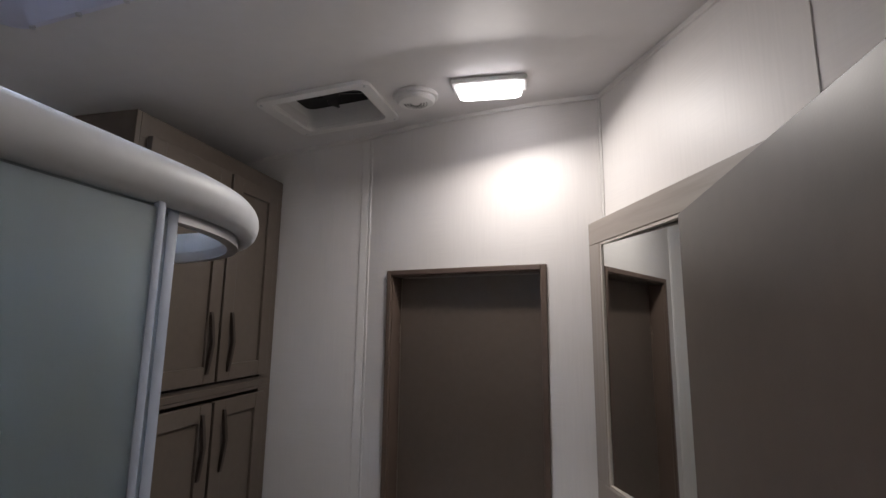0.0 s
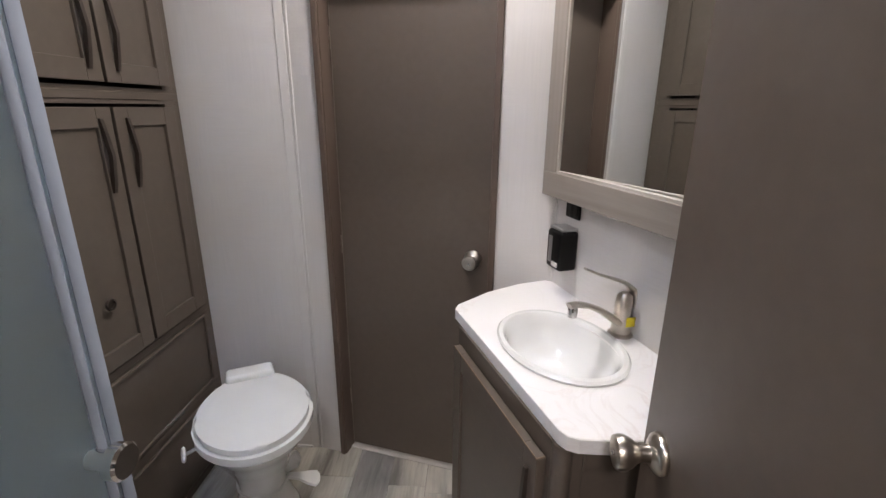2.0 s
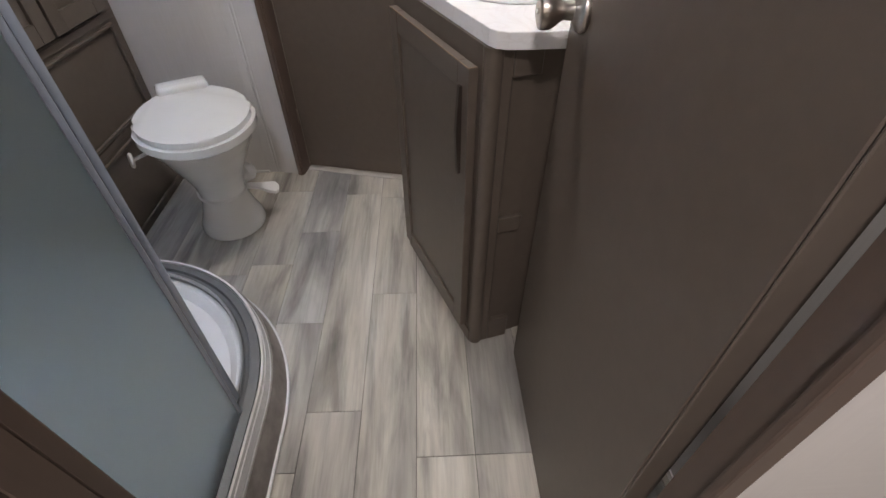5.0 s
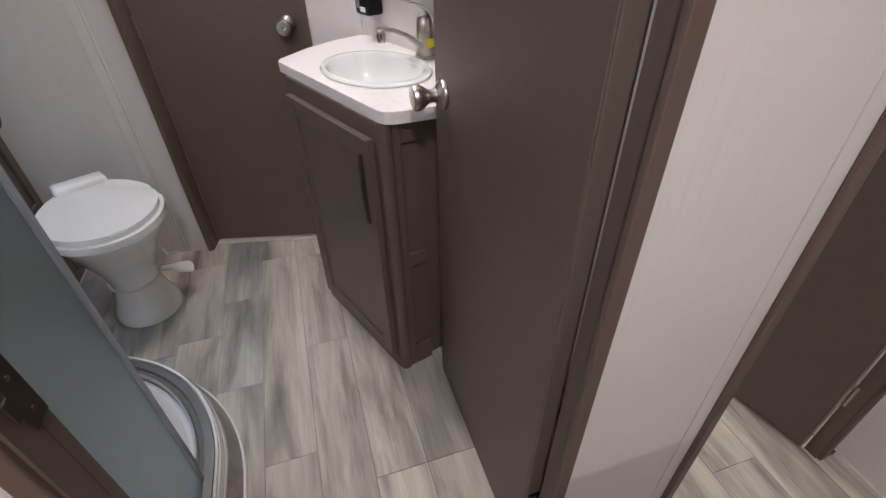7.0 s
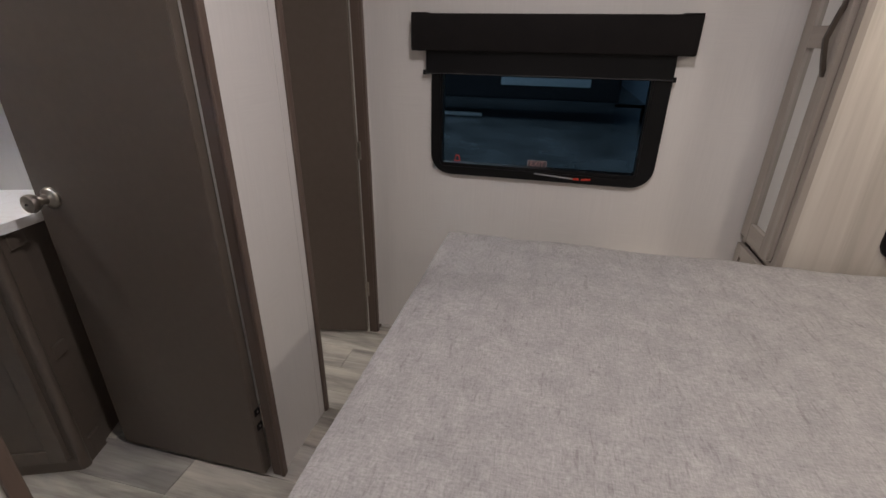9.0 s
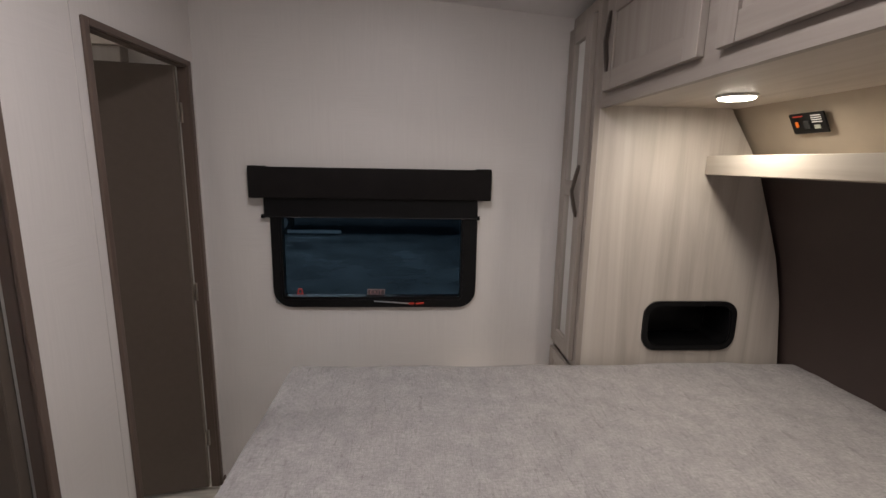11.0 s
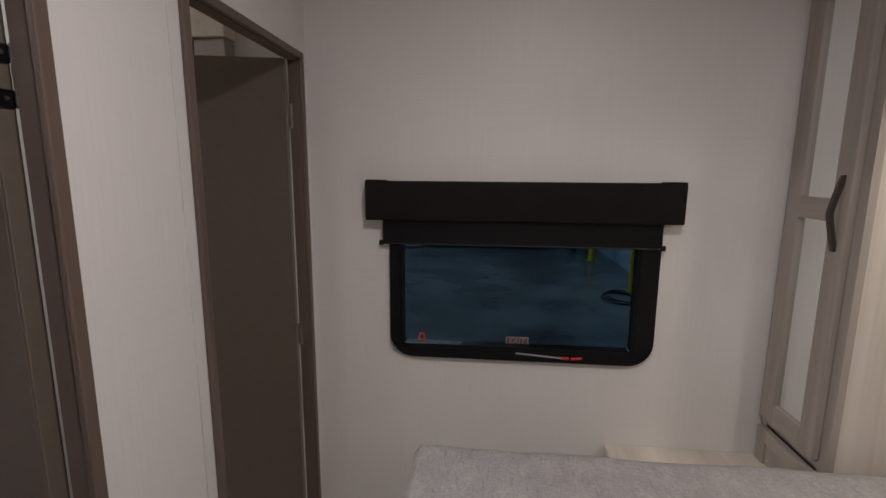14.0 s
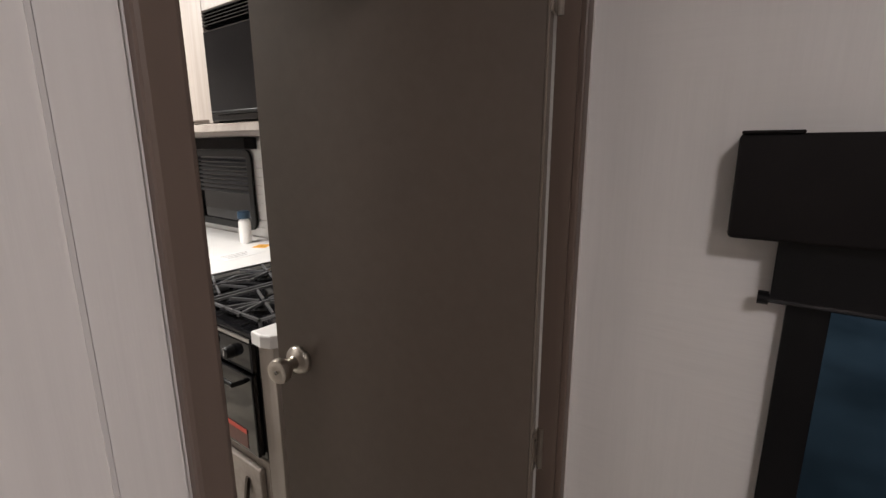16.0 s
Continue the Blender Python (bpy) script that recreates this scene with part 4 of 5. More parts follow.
def skylight():
    x0, x1, y0, y1 = SKY
    cx, cy = (x0 + x1) / 2, (y0 + y1) / 2
    s = thing("skylight", ceiling_pose(cx, cy), "white-lined skylight dome over the shower", "skylight")
    w, h = x1 - x0, y1 - y0
    bm = bmesh.new()
    steps = [(0.62, 0.54, 0.05, -0.001), (0.62, 0.54, 0.05, -0.026), (0.58, 0.50, 0.045, -0.034), (w - 0.02, h - 0.02, 0.06, -0.012), (w - 0.02, h - 0.02, 0.06, 0.02)]
    rings = [[bm.verts.new((x, y, z)) for x, y in rounded(a, b, r)] for a, b, r, z in steps]
    for a, b in zip(rings, rings[1:]):
        for k in range(len(a)):
            j = (k + 1) % len(a)
            bm.faces.new((a[k], a[j], b[j], b[k]))
    # the skylight's bluish light is put into the liner's base colour
    part("liner", bm, plain("liner_sky_cast", (0.56, 0.57, 0.70), 0.4, vary=0.02), s, "white plastic liner coloured with the skylight's lilac cast", smooth=True)
    part("shaft", add_ring(bmesh.new(), rounded(w + 0.0, h + 0.0, 0.06), rounded(w - 0.02, h - 0.02, 0.06), 0.02, 0.22), PLASTIC, s, smooth=True)
    part("dome", box((-w / 2, -h / 2, 0.221), (w / 2, h / 2, 0.226)), glass_material("skylight_glass", (0.75, 0.8, 0.9), 0.3, 1.2), s)
    for k in range(5):
        part("screw", transform(lathe([(0.006, -0.037), (0.006, -0.030)], 10), pose(-0.25 + 0.125 * k, 0.257, 0.0)), ALU, s)


skylight()
lamp("skylight_daylight", pose(-0.81, 0.50, 2.62, 0, 0, 0), 5.2, 0.45, 0.38, (0.70, 0.82, 1.0))

# ---- bedroom things ----
BEDT = 0.721


def bed():
    b = thing("bed", pose(0, 0, 0), "wide bed on a pale wooden base against the window wall side", "bed")
    part("platform", box((-0.34, -2.16, 0.0), (0.82, -0.32, 0.36), 0.004, 1), PALE_X, b)
    return b


bed()


def mattress():
    m = thing("mattress", pose(0, 0, 0.36), "thick mattress in heather grey woven fabric, uncovered", "mattress")
    bm = bmesh.new()
    x0, x1, y0, y1, h = -0.40, 0.868, -2.30, -0.240, BEDT - 0.36
    nx, ny = 70, 90
    r = 0.052

    def edge(d):
        return 0.0 if d > r else r - math.sqrt(max(0.0, r * r - (r - d) ** 2))
    grid = []
    for j in range(ny + 1):
        row = []
        for i in range(nx + 1):
            x, y = x0 + (x1 - x0) * i / nx, y0 + (y1 - y0) * j / ny
            d = min(x - x0, x1 - x, y1 - y)
            z = h - edge(max(d, 0)) * 1.0
            z += 0.003 * (1 - abs(noise.noise((x * 2.3 + 4, y * 6.5, 9.0)))) ** 9 + 0.006 * noise.noise((x * 3.1, y * 3.1, 0.0)) + 0.004 * noise.noise((x * 9, y * 5, 3.0)) + 0.0022 * noise.noise((x * 20, y * 7, 6.0))
            row.append(bm.verts.new((x, y, z)))
        grid.append(row)
    for j in range(ny):
        for i in range(nx):
            bm.faces.new((grid[j][i], grid[j][i + 1], grid[j + 1][i + 1], grid[j + 1][i]))
    ring = [grid[0][i] for i in range(nx + 1)] + [grid[j][nx] for j in range(1, ny + 1)] + [grid[ny][i] for i in range(nx - 1, -1, -1)] + [grid[j][0] for j in range(ny - 1, 0, -1)]
    low = [bm.verts.new((v.co.x, v.co.y, 0.002)) for v in ring]
    for k in range(len(ring)):
        j = (k + 1) % len(ring)
        bm.faces.new((ring[j], ring[k], low[k], low[j]))
    bm.faces.new(low)
    part("cover", bm, FABRIC, m, smooth=True)
    pipe = [(x0, y0, 0), (x1, y0, 0), (x1, y1, 0), (x0, y1, 0)]
    part("piping", sweep([(x * 1.0, y, 0.03) for x, y, _ in pipe], circle(0.005, 6), closed=True), FABRIC, m)
    return m


mattress()
l = thing("bedside_ledge", pose(0, 0, 0), "low pale wooden ledge between the mattress and the window wall", "shelf")
part("box", box((0.905, -1.375, 0.0), (EAST - 0.003, -0.86, 0.530), 0.002, 1), PALE_X, l)
part("lip", box((0.905, -1.375, 0.531), (EAST - 0.003, -0.86, 0.548), 0.003, 1), PALE_X, l)


# window: rounded black frame, tinted glass, latch bar, stickers
def window():
    w = tagged(new("window_1"), "black rounded emergency-exit window with dark tinted glass", "", "", "structure")
    w.matrix_world = pose(EAST - 0.004, -0.5375, 1.10, 90, 0, -90)
    # local x runs north, local y up, local z east... faces are mirrored to the room side
    o = rounded(0.886, 0.531, 0.080, 8, 0.0120, 0.0120)
    i = rounded(0.79, 0.44, 0.02, 8)
    bm = add_ring(bmesh.new(), o, i, -0.002, 0.016)
    part("window_frame", bm, BLACK, w, smooth=True)
    part("inner_frame", add_ring(bmesh.new(), rounded(0.80, 0.45, 0.02), rounded(0.772, 0.412, 0.01), -0.03, 0.012), BLACK, w)
    part("pane", box((-0.392, -0.215, -0.026), (0.392, 0.215, -0.022)), TINT, w)
    part("latch_bar", transform(box((0, -0.0025, 0.0165), (0.155, 0.0025, 0.022), 0.001, 1), pose(0.004, -0.224, 0, 0, 0, -4)), ALU, w, "thin bright latch bar")
    part("latch_tip", box((0.158, -0.239, 0.0165), (0.182, -0.231, 0.023), 0.001, 1), RED, w)
    part("latch_tip", transform(box((0, -0.0035, 0.0165), (0.036, 0.0035, 0.023), 0.001, 1), pose(0.190, -0.236, 0, 0, 0, 6)), RED, w)
    return w


window()


def text_mesh(text, size, mat, parent, m, name="lettering"):
    cu = bpy.data.curves.new(name, "FONT")
    cu.body, cu.size, cu.align_x, cu.align_y, cu.extrude = text, size, "CENTER", "CENTER", 0.0003
    tmp = bpy.data.objects.new(name, cu)
    scene.collection.objects.link(tmp)
    dg = bpy.context.evaluated_depsgraph_get()
    me = bpy.data.meshes.new_from_object(tmp.evaluated_get(dg))
    bpy.data.objects.remove(tmp)
    me.materials.clear()
    me.materials.append(mat)
    me.transform(m)
    ob = new(name, me)
    ob.parent = parent
    return ob


ex = thing("exit_sticker", pose(EAST + 0.0165, -0.548, 0.905, 90, 0, -90), "small pale sticker with red EXIT lettering on the window", "sticker")
part("backing", box((-0.038, -0.014, -0.001), (0.038, 0.014, 0.0)), plain("sticker_dark", (0.07, 0.055, 0.06), 0.5), ex)
part("border", add_ring(bmesh.new(), rounded(0.078, 0.030, 0.002, 2), rounded(0.073, 0.025, 0.002, 2), 0.0, 0.0012), plain("sticker_edge", (0.30, 0.25, 0.25), 0.5), ex)
text_mesh("EXIT", 0.028, plain("sticker_red", (0.34, 0.20, 0.20), 0.5), ex, pose(0, 0, 0.0012))
rs = thing("warning_sticker", pose(EAST + 0.0165, -0.212, 0.908, 90, 0, -90), "small red bell-shaped sticker on the window", "sticker")
part("outline", add_ring(bmesh.new(), [(-0.014, -0.013), (0.014, -0.013), (0.008, 0.014), (-0.008, 0.014)], [(-0.009, -0.009), (0.009, -0.009), (0.004, 0.009), (-0.004, 0.009)], 0, 0.001), RED, rs)

v = thing("window_valance", pose(0, 0, 0), "black padded box valance above the window", "valance")
part("box", box((1.128, -1.043, 1.328), (EAST - 0.001, -0.034, 1.456), 0.006, 3), BLACKM, v, smooth=True)
for ya, yb in ((-0.098, -0.036), (-1.041, -0.980)):
    part("end_fold", box((1.1265, ya, 1.4555), (EAST - 0.004, yb, 1.4595), 0.0015, 1), BLACKM, v)
r = thing("roller_shade", pose(0, 0, 0), "black roller shade a little lowered under the valance", "window shade")
part("cloth", box((1.150, -0.988, 1.252), (1.153, -0.088, 1.40)), BLACK, r)
part("bottom_bar", transform(lathe([(0.006, -0.459), (0.006, 0.459)], 12), pose(1.158, -0.5375, 1.250, 90, 0, 0)), plain("bar_dark", (0.06, 0.06, 0.065), 0.25, metal=0.6), r, smooth=True)
for yy in (-0.081, -0.994):
    part("end_cap", transform(lathe([(0.009, -0.006), (0.009, 0.006)], 12), pose(1.158, yy, 1.250, 90, 0, 0)), BLACK, r)

# wardrobe and overhead cabinets over the head of the bed
YF = -1.390
XS = 0.888


def side_profile():
    pts = [(YF, 0.0), (YF, 2.06)]
    pts += [(-1.73, 2.04), (-1.83, 1.80), (-1.907, 1.668), (-1.985, 1.55), (-2.035, 1.45), (-2.09, 1.30), (-2.145, 1.14), (-2.19, 0.95), (-2.22, 0.70), (-2.22, 0.0)]
    return pts


def wardrobe():
    w = thing("wardrobe", pose(0, 0, 0), "narrow greyed wood wardrobe with a mirrored door beside the bed", "wardrobe")
    bm = bmesh.new()
    pts = side_profile()
    # side panel with a rounded niche hole
    hole = [(y, z) for y, z in rounded(0.355, 0.175, 0.05, 6, -1.822, 0.860)]
    for x in (XS, XS + 0.016):
        vo = [bm.verts.new((x, y, z)) for y, z in pts]
        vi = [bm.verts.new((x, y, z)) for y, z in hole]
        es = [bm.edges.new((vo[k], vo[(k + 1) % len(vo)])) for k in range(len(vo))]
        es += [bm.edges.new((vi[k], vi[(k + 1) % len(vi)])) for k in range(len(vi))]
        bmesh.ops.triangle_fill(bm, edges=es, use_beauty=True)
        if x == XS:
            a, c = vo, vi
        else:
            for p, q in ((a, vo), (c, vi)):
                for k in range(len(p)):
                    j = (k + 1) % len(p)
                    bm.faces.new((p[k], p[j], q[j], q[k]))
    part("side_panel", bm, PALE, w, "pale wood-grain side panel")
    # face frame and door
    part("face_frame", boxes(((XS, YF, 0), (XS + 0.035, YF + 0.02, 2.09)), ((EAST - 0.03, YF, 0), (EAST - 0.002, YF + 0.02, 2.07)), ((XS + 0.035, YF, 0.672), (EAST - 0.03, YF + 0.019, 0.690)), ((XS + 0.035, YF, 2.03), (EAST - 0.03, YF + 0.019, 2.072)), ((XS + 0.035, YF, 0.0), (EAST - 0.03, YF + 0.019, 0.40))), ASH, w)
    part("inside", box((XS + 0.02, YF - 0.02, 0.0), (EAST - 0.002, YF - 0.001, 2.05)), ASH, w)
    dz0, dz1, x0, x1 = 0.70, 2.02, 0.918, 1.170
    yb, yd = YF + 0.0205, YF + 0.040
    d = part("door", box((x0 + 0.060, yb, dz0 + 0.060), (x1 - 0.060, yb + 0.0018, dz1 - 0.060)), ASH, w)
    for a in (x0, x1 - 0.062):
        part("stile", box((a, yb, dz0), (a + 0.062, yd, dz1), 0.002, 2), ASH, d)
    for z in (dz0, dz1 - 0.062, 1.361):
        part("rail", box((x0 + 0.062, yb, z), (x1 - 0.062, yd - 0.0005, z + 0.062), 0.002, 2), ASH_X, d)
    part("mirror_pane", box((x0 + 0.061, yb + 0.002, dz0 + 0.061), (x1 - 0.061, yb + 0.008, 1.3605)), MIRROR, d, "silvered mirror panel")
    part("mirror_pane", box((x0 + 0.061, yb + 0.002, 1.4235), (x1 - 0.061, yb + 0.008, dz1 - 0.061)), MIRROR, d, "silvered mirror panel")
    part("handle", transform(bow_handle(0.20, 0.03), pose(x0 + 0.03, yd, 1.285, 0, 0, 180)), HANDLE, d, "dark bronze bow handle")
    dr = shaker(w, pose(x1, yb, 0.415, 0, 0, 180), x1 - x0, 0.25, ASH, rail=0.045, level=ASH_X, name="drawer")
    return w


wardrobe()
n = thing("wall_niche", pose(XS - 0.001, -1.822, 0.860, 90, 0, -90), "black rounded storage niche set in the wardrobe side", "niche")
part("rim", add_ring(bmesh.new(), rounded(0.385, 0.205, 0.06, 6), rounded(0.345, 0.165, 0.045, 6), 0.0, 0.008), BLACK, n, smooth=True)
part("shell", add_ring(bmesh.new(), rounded(0.343, 0.173, 0.05, 6), rounded(0.333, 0.163, 0.045, 6), -0.16, 0.0), BLACK, n, smooth=True)
part("back", box((-0.165, -0.08, -0.166), (0.165, 0.08, -0.161)), BLACK, n)


def overhead():
    o = thing("overhead_cabinets", pose(0, 0, 0), "row of greyed wood overhead cabinets above the head of the bed", "cabinet")
    xw = -1.20
    part("soffit", box((xw, -2.02, 1.700), (XS - 0.001, YF - 0.021, 1.716)), PALE_X, o)
    part("face_frame", boxes(((xw, YF - 0.02, 1.690), (XS, YF, 1.738)), ((xw, YF - 0.02, 2.03), (XS, YF, 2.09)), ((0.212, YF - 0.02, 1.738), (0.284, YF, 2.03)), ((XS - 0.05, YF - 0.02, 1.738), (XS, YF, 2.03)), ((-0.40, YF - 0.02, 1.738), (-0.372, YF, 2.03))), ASH_X, o)
    part("back_box", box((xw, YF - 0.04, 1.72), (XS - 0.001, YF - 0.021, 2.08)), ASH_X, o)
    for x0, x1, hx in ((0.282, 0.832, 0.80), (-0.370, 0.214, -0.33), (-1.0, -0.405, -0.44)):
        # faces north
        d = shaker(o, pose(x1, YF + 0.0005, 1.738, 0, 0, 180), x1 - x0, 0.302, ASH, rail=0.062, level=ASH_X)
        part("handle", transform(bow_handle(0.19, 0.018), pose(hx, YF + 0.021, 1.80, 0, 0, 180)), HANDLE, d, "dark bronze bow handle")
    return o


overhead()
# dark filler between the cabinets and the ceiling
def filler():
    n = 16
    bm = bmesh.new()
    front, back = [], []
    for k in range(n + 1):
        x = EAST - 0.004 - (EAST + 1.2) * k / n
        top = ceiling_z(x, YF - 0.03) + 0.01
        lo = 2.065
        for lst, y in ((front, YF - 0.03), (back, YF - 0.05)):
            lst.append((bm.verts.new((x, y, lo)), bm.verts.new((x, y, max(top, lo + 0.004)))))
    for k in range(n):
        a, b, c, d = front[k], front[k + 1], back[k], back[k + 1]
        bm.faces.new((a[0], b[0], b[1], a[1]))
        bm.faces.new((c[0], c[1], d[1], d[0]))
        bm.faces.new((a[0], c[0], d[0], b[0]))
        bm.faces.new((a[1], b[1], d[1], c[1]))
    return structure("wall_filler", bm, DARKBR)


filler()


# curved front cap behind the bed head
def cap_sheet():
    prof = [(-2.24, 0.0), (-2.24, 0.70), (-2.21, 0.95), (-2.165, 1.14), (-2.11, 1.30), (-2.055, 1.45)]
    bm = bmesh.new()
    rings = [[bm.verts.new((x, y - o, z)) for y, z in prof] for x in (XS + 0.3, -1.75) for o in (0, 0.02)]
    for k in range(len(prof) - 1):
        for a, b in ((rings[0], rings[2]), (rings[1], rings[3]), (rings[0], rings[1]), (rings[2], rings[3])):
            bm.faces.new((a[k], a[k + 1], b[k + 1], b[k]))
    structure("wall_cap", bm, DARKBR, True)
    prof = [(-2.055, 1.45), (-2.005, 1.55), (-1.93, 1.668), (-1.87, 1.75)]
    bm = bmesh.new()
    rings = [[bm.verts.new((x, y - o, z)) for y, z in prof] for x in (XS + 0.3, -1.75) for o in (0, 0.02)]
    for k in range(len(prof) - 1):
        for a, b in ((rings[0], rings[2]), (rings[1], rings[3]), (rings[0], rings[1]), (rings[2], rings[3])):
            bm.faces.new((a[k], a[k + 1], b[k + 1], b[k]))
    structure("wall_cap", bm, BEIGE, True)


cap_sheet()
s = thing("headboard_shelf", pose(0, 0, 0), "pale wooden shelf across the curved wall above the bed head", "shelf")
part("front", box((-1.2, -1.830, 1.459), (XS - 0.002, -1.812, 1.528), 0.002, 1), PALE_X, s)
part("board", box((-1.2, -2.05, 1.478), (XS - 0.002, -1.8305, 1.494)), PALE_X, s)

p = thing("control_panel", pose(0.590, -1.938, 1.628, 118, 0, 180), "small black control panel with an orange switch and lettering", "control panel")
part("plate", box((-0.065, -0.034, 0), (0.065, 0.034, 0.006), 0.002, 1), BLACK, p)
part("rocker_switch", box((-0.044, -0.010, 0.006), (-0.034, 0.008, 0.010), 0.001, 1), plain("orange", (0.6, 0.15, 0.02), 0.4), p)
part("button", box((-0.012, -0.016, 0.006), (0.010, 0.010, 0.012), 0.002, 1), RUBBER, p)
part("display", box((0.022, -0.018, 0.006), (0.042, -0.006, 0.008)), plain("lcd", (0.35, 0.36, 0.3), 0.3), p)
bm = bmesh.new()
for k in range(4):
    add_box(bm, (0.016, 0.002 + 0.007 * k, 0.006), (0.052, 0.005 + 0.007 * k, 0.0066))
part("lettering", bm, PLASTIC, p)
part("lettering", box((-0.050, 0.023, 0.006), (-0.012, 0.027, 0.0066)), RED, p)

def puck_light(x, power):
    c = thing("puck_light", pose(x, -1.68, 1.699), "round lit white puck light under the overhead cabinets", "ceiling light", "puck lights under the cabinets")
    part("base", lathe([(0.052, -0.008), (0.056, -0.004), (0.056, 0.0)], 32), PLASTIC, c, smooth=True)
    part("lens", lathe([(0.030, -0.014), (0.046, -0.0125), (0.050, -0.009)], 32), PUCK_GLOW, c, "glowing lens", smooth=True)
    lamp("puck_lamp", pose(x, -1.68, 1.680), power, 0.09, 0, (1.0, 0.90, 0.78))


PUCK_GLOW = glow("puck_glow", (1.0, 0.93, 0.78), 12.0)
puck_light(0.57, 1.15)
puck_light(-0.45, 2.4)

# assumed fixture, never in view, added to carry the bedroom's general light
cl = thing("ceiling_light", ceiling_pose(-0.18, -0.68), "assumed round ceiling light in the bedroom, out of view", "ceiling light")
part("base", lathe([(0.10, -0.03), (0.11, -0.02), (0.11, -0.001)], 32), PLASTIC, cl, smooth=True)
part("lens", lathe([(0.03, -0.05), (0.08, -0.044), (0.098, -0.031)], 32), glow("bedroom_glow", (1.0, 0.95, 0.92), 6.0), cl, smooth=True)
lamp("bedroom_lamp", ceiling_pose(-0.18, -0.68) @ pose(0, 0, -0.06), 5.9, 0.2, 0, (1.0, 0.925, 0.93))

# ---- kitchen beyond the passage ----
structure("wall_kitchen_south", box((EAST + 0.051, 0.86, 0), (1.99, 0.90, TOPZ)), WALL)
structure("wall_kitchen_east", box((1.95, 0.90, 0), (1.99, 4.35, TOPZ)), TRIM)
structure("wall_kitchen_north", box((-1.75, 4.35, 0), (1.99, 4.4, TOPZ)), WALL)
# added area light without a fixture, brightens the kitchen
lamp("kitchen_fill", pose(0.7, 2.3, 2.28), 27.0, 0.4, 0.3, (1.0, 0.95, 0.90))
GLOSS = plain("black_glass", (0.006, 0.006, 0.007), 0.06, vary=0.02)
IRON = plain("grate_iron", (0.09, 0.09, 0.095), 0.35, vary=0.1)
WHITEC = plain("white_laminate", (0.72, 0.71, 0.70), 0.35, vary=0.02)


def backsplash():
    """White lapped boards behind the counter, each a piece of the wall."""
    base = bpy.data.objects["wall_kitchen_east"]
    me = bpy.data.meshes.new("board")
    bm = box((0, 0, 0), (0.012, 2.40, 0.047), 0.002, 1)
    bm.to_mesh(me)
    bm.free()
    me.materials.append(WHITEC)
    for k in range(11):
        ob = new("board", me)
        ob.parent = base
        ob.location = (1.936, 1.80, 0.938 + 0.049 * k)


backsplash()


def kitchen_range():
    r = thing("kitchen_range", pose(1.11, 1.080, 0), "black gas range with grey wire grates and a glass oven door", "stove")
    w, d = 0.66, 0.54                       # local x east into the counter, local y north
    part("body", box((0.02, 0, 0.50), (d, w, 0.90), 0.004, 1), BLACK, r)
    part("cooktop", box((0.0, 0, 0.901), (d, w, 0.918), 0.006, 2), GLOSS, r)
    part("trim_strip", box((-0.006, 0.004, 0.896), (-0.001, w - 0.004, 0.910), 0.002, 1), CHROME, r)
    part("control_panel", box((-0.004, 0.004, 0.80), (0.019, w - 0.004, 0.894), 0.004, 1), GLOSS, r)
    for k in range(4):
        n = part("knob", transform(lathe([(0.021, 0), (0.019, 0.022), (0.016, 0.026)], 18), pose(-0.004, 0.10 + 0.135 * k, 0.848, 0, -90, 0)), BLACK, r, smooth=True)
        part("marker", box((-0.032, 0.098 + 0.135 * k, 0.842), (-0.0302, 0.102 + 0.135 * k, 0.866)), ALU, n)
    dr = part("oven_door", box((-0.006, 0.008, 0.52), (0.018, w - 0.008, 0.79), 0.005, 2), GLOSS, r)
    part("handle", sweep([(-0.006, 0.05, 0.765), (-0.04, 0.05, 0.768), (-0.04, w - 0.05, 0.768), (-0.006, w - 0.05, 0.765)], circle(0.008, 10)), BLACK, dr, smooth=True)
    part("sticker", box((-0.0075, 0.06, 0.535), (-0.0063, 0.26, 0.60)), plain("sticker_brown", (0.13, 0.05, 0.04), 0.5), dr, "brown and red warning sticker")
    part("sticker_band", box((-0.0085, 0.06, 0.585), (-0.0077, 0.26, 0.60)), RED, dr)
    # wire grates, two of them
    for y0 in (0.03, 0.345):
        bm = bmesh.new()
        x0, x1, y1, z = 0.05, d - 0.05, y0 + 0.285, 0.943
        for a, b in (((x0, y0, z), (x1, y0, z)), ((x0, y1, z), (x1, y1, z)), ((x0, y0, z), (x0, y1, z)), ((x1, y0, z), (x1, y1, z)), ((x0, (y0 + y1) / 2, z), (x1, (y0 + y1) / 2, z))):
            add_box(bm, [q - 0.004 for q in a], [q + 0.004 for q in b])
        g = part("grate", bm, IRON, r)
        for cx in (x0 + 0.11, x1 - 0.11):
            for k in range(8):
                part("finger", transform(box((0.022, -0.0035, -0.004), (0.135, 0.0035, 0.005)), pose(cx, (y0 + y1) / 2, z, 0, 0, 45 * k + 22.5)), IRON, g)
        for cx in (x0 + 0.11, x1 - 0.11):
            b = part("burner", lathe([(0.045, 0.918), (0.045, 0.925), (0.034, 0.932), (0.01, 0.934)], 20, cx=cx, cy=(y0 + y1) / 2), BLACK, r, smooth=True)
    for y0 in (0.03, 0.345):
        for x, y in ((0.055, y0 + 0.005), (d - 0.055, y0 + 0.005), (0.055, y0 + 0.28), (d - 0.055, y0 + 0.28)):
            part("grate_foot", box((x - 0.004, y - 0.004, 0.918), (x + 0.004, y + 0.004, 0.940)), IRON, r)
    return r


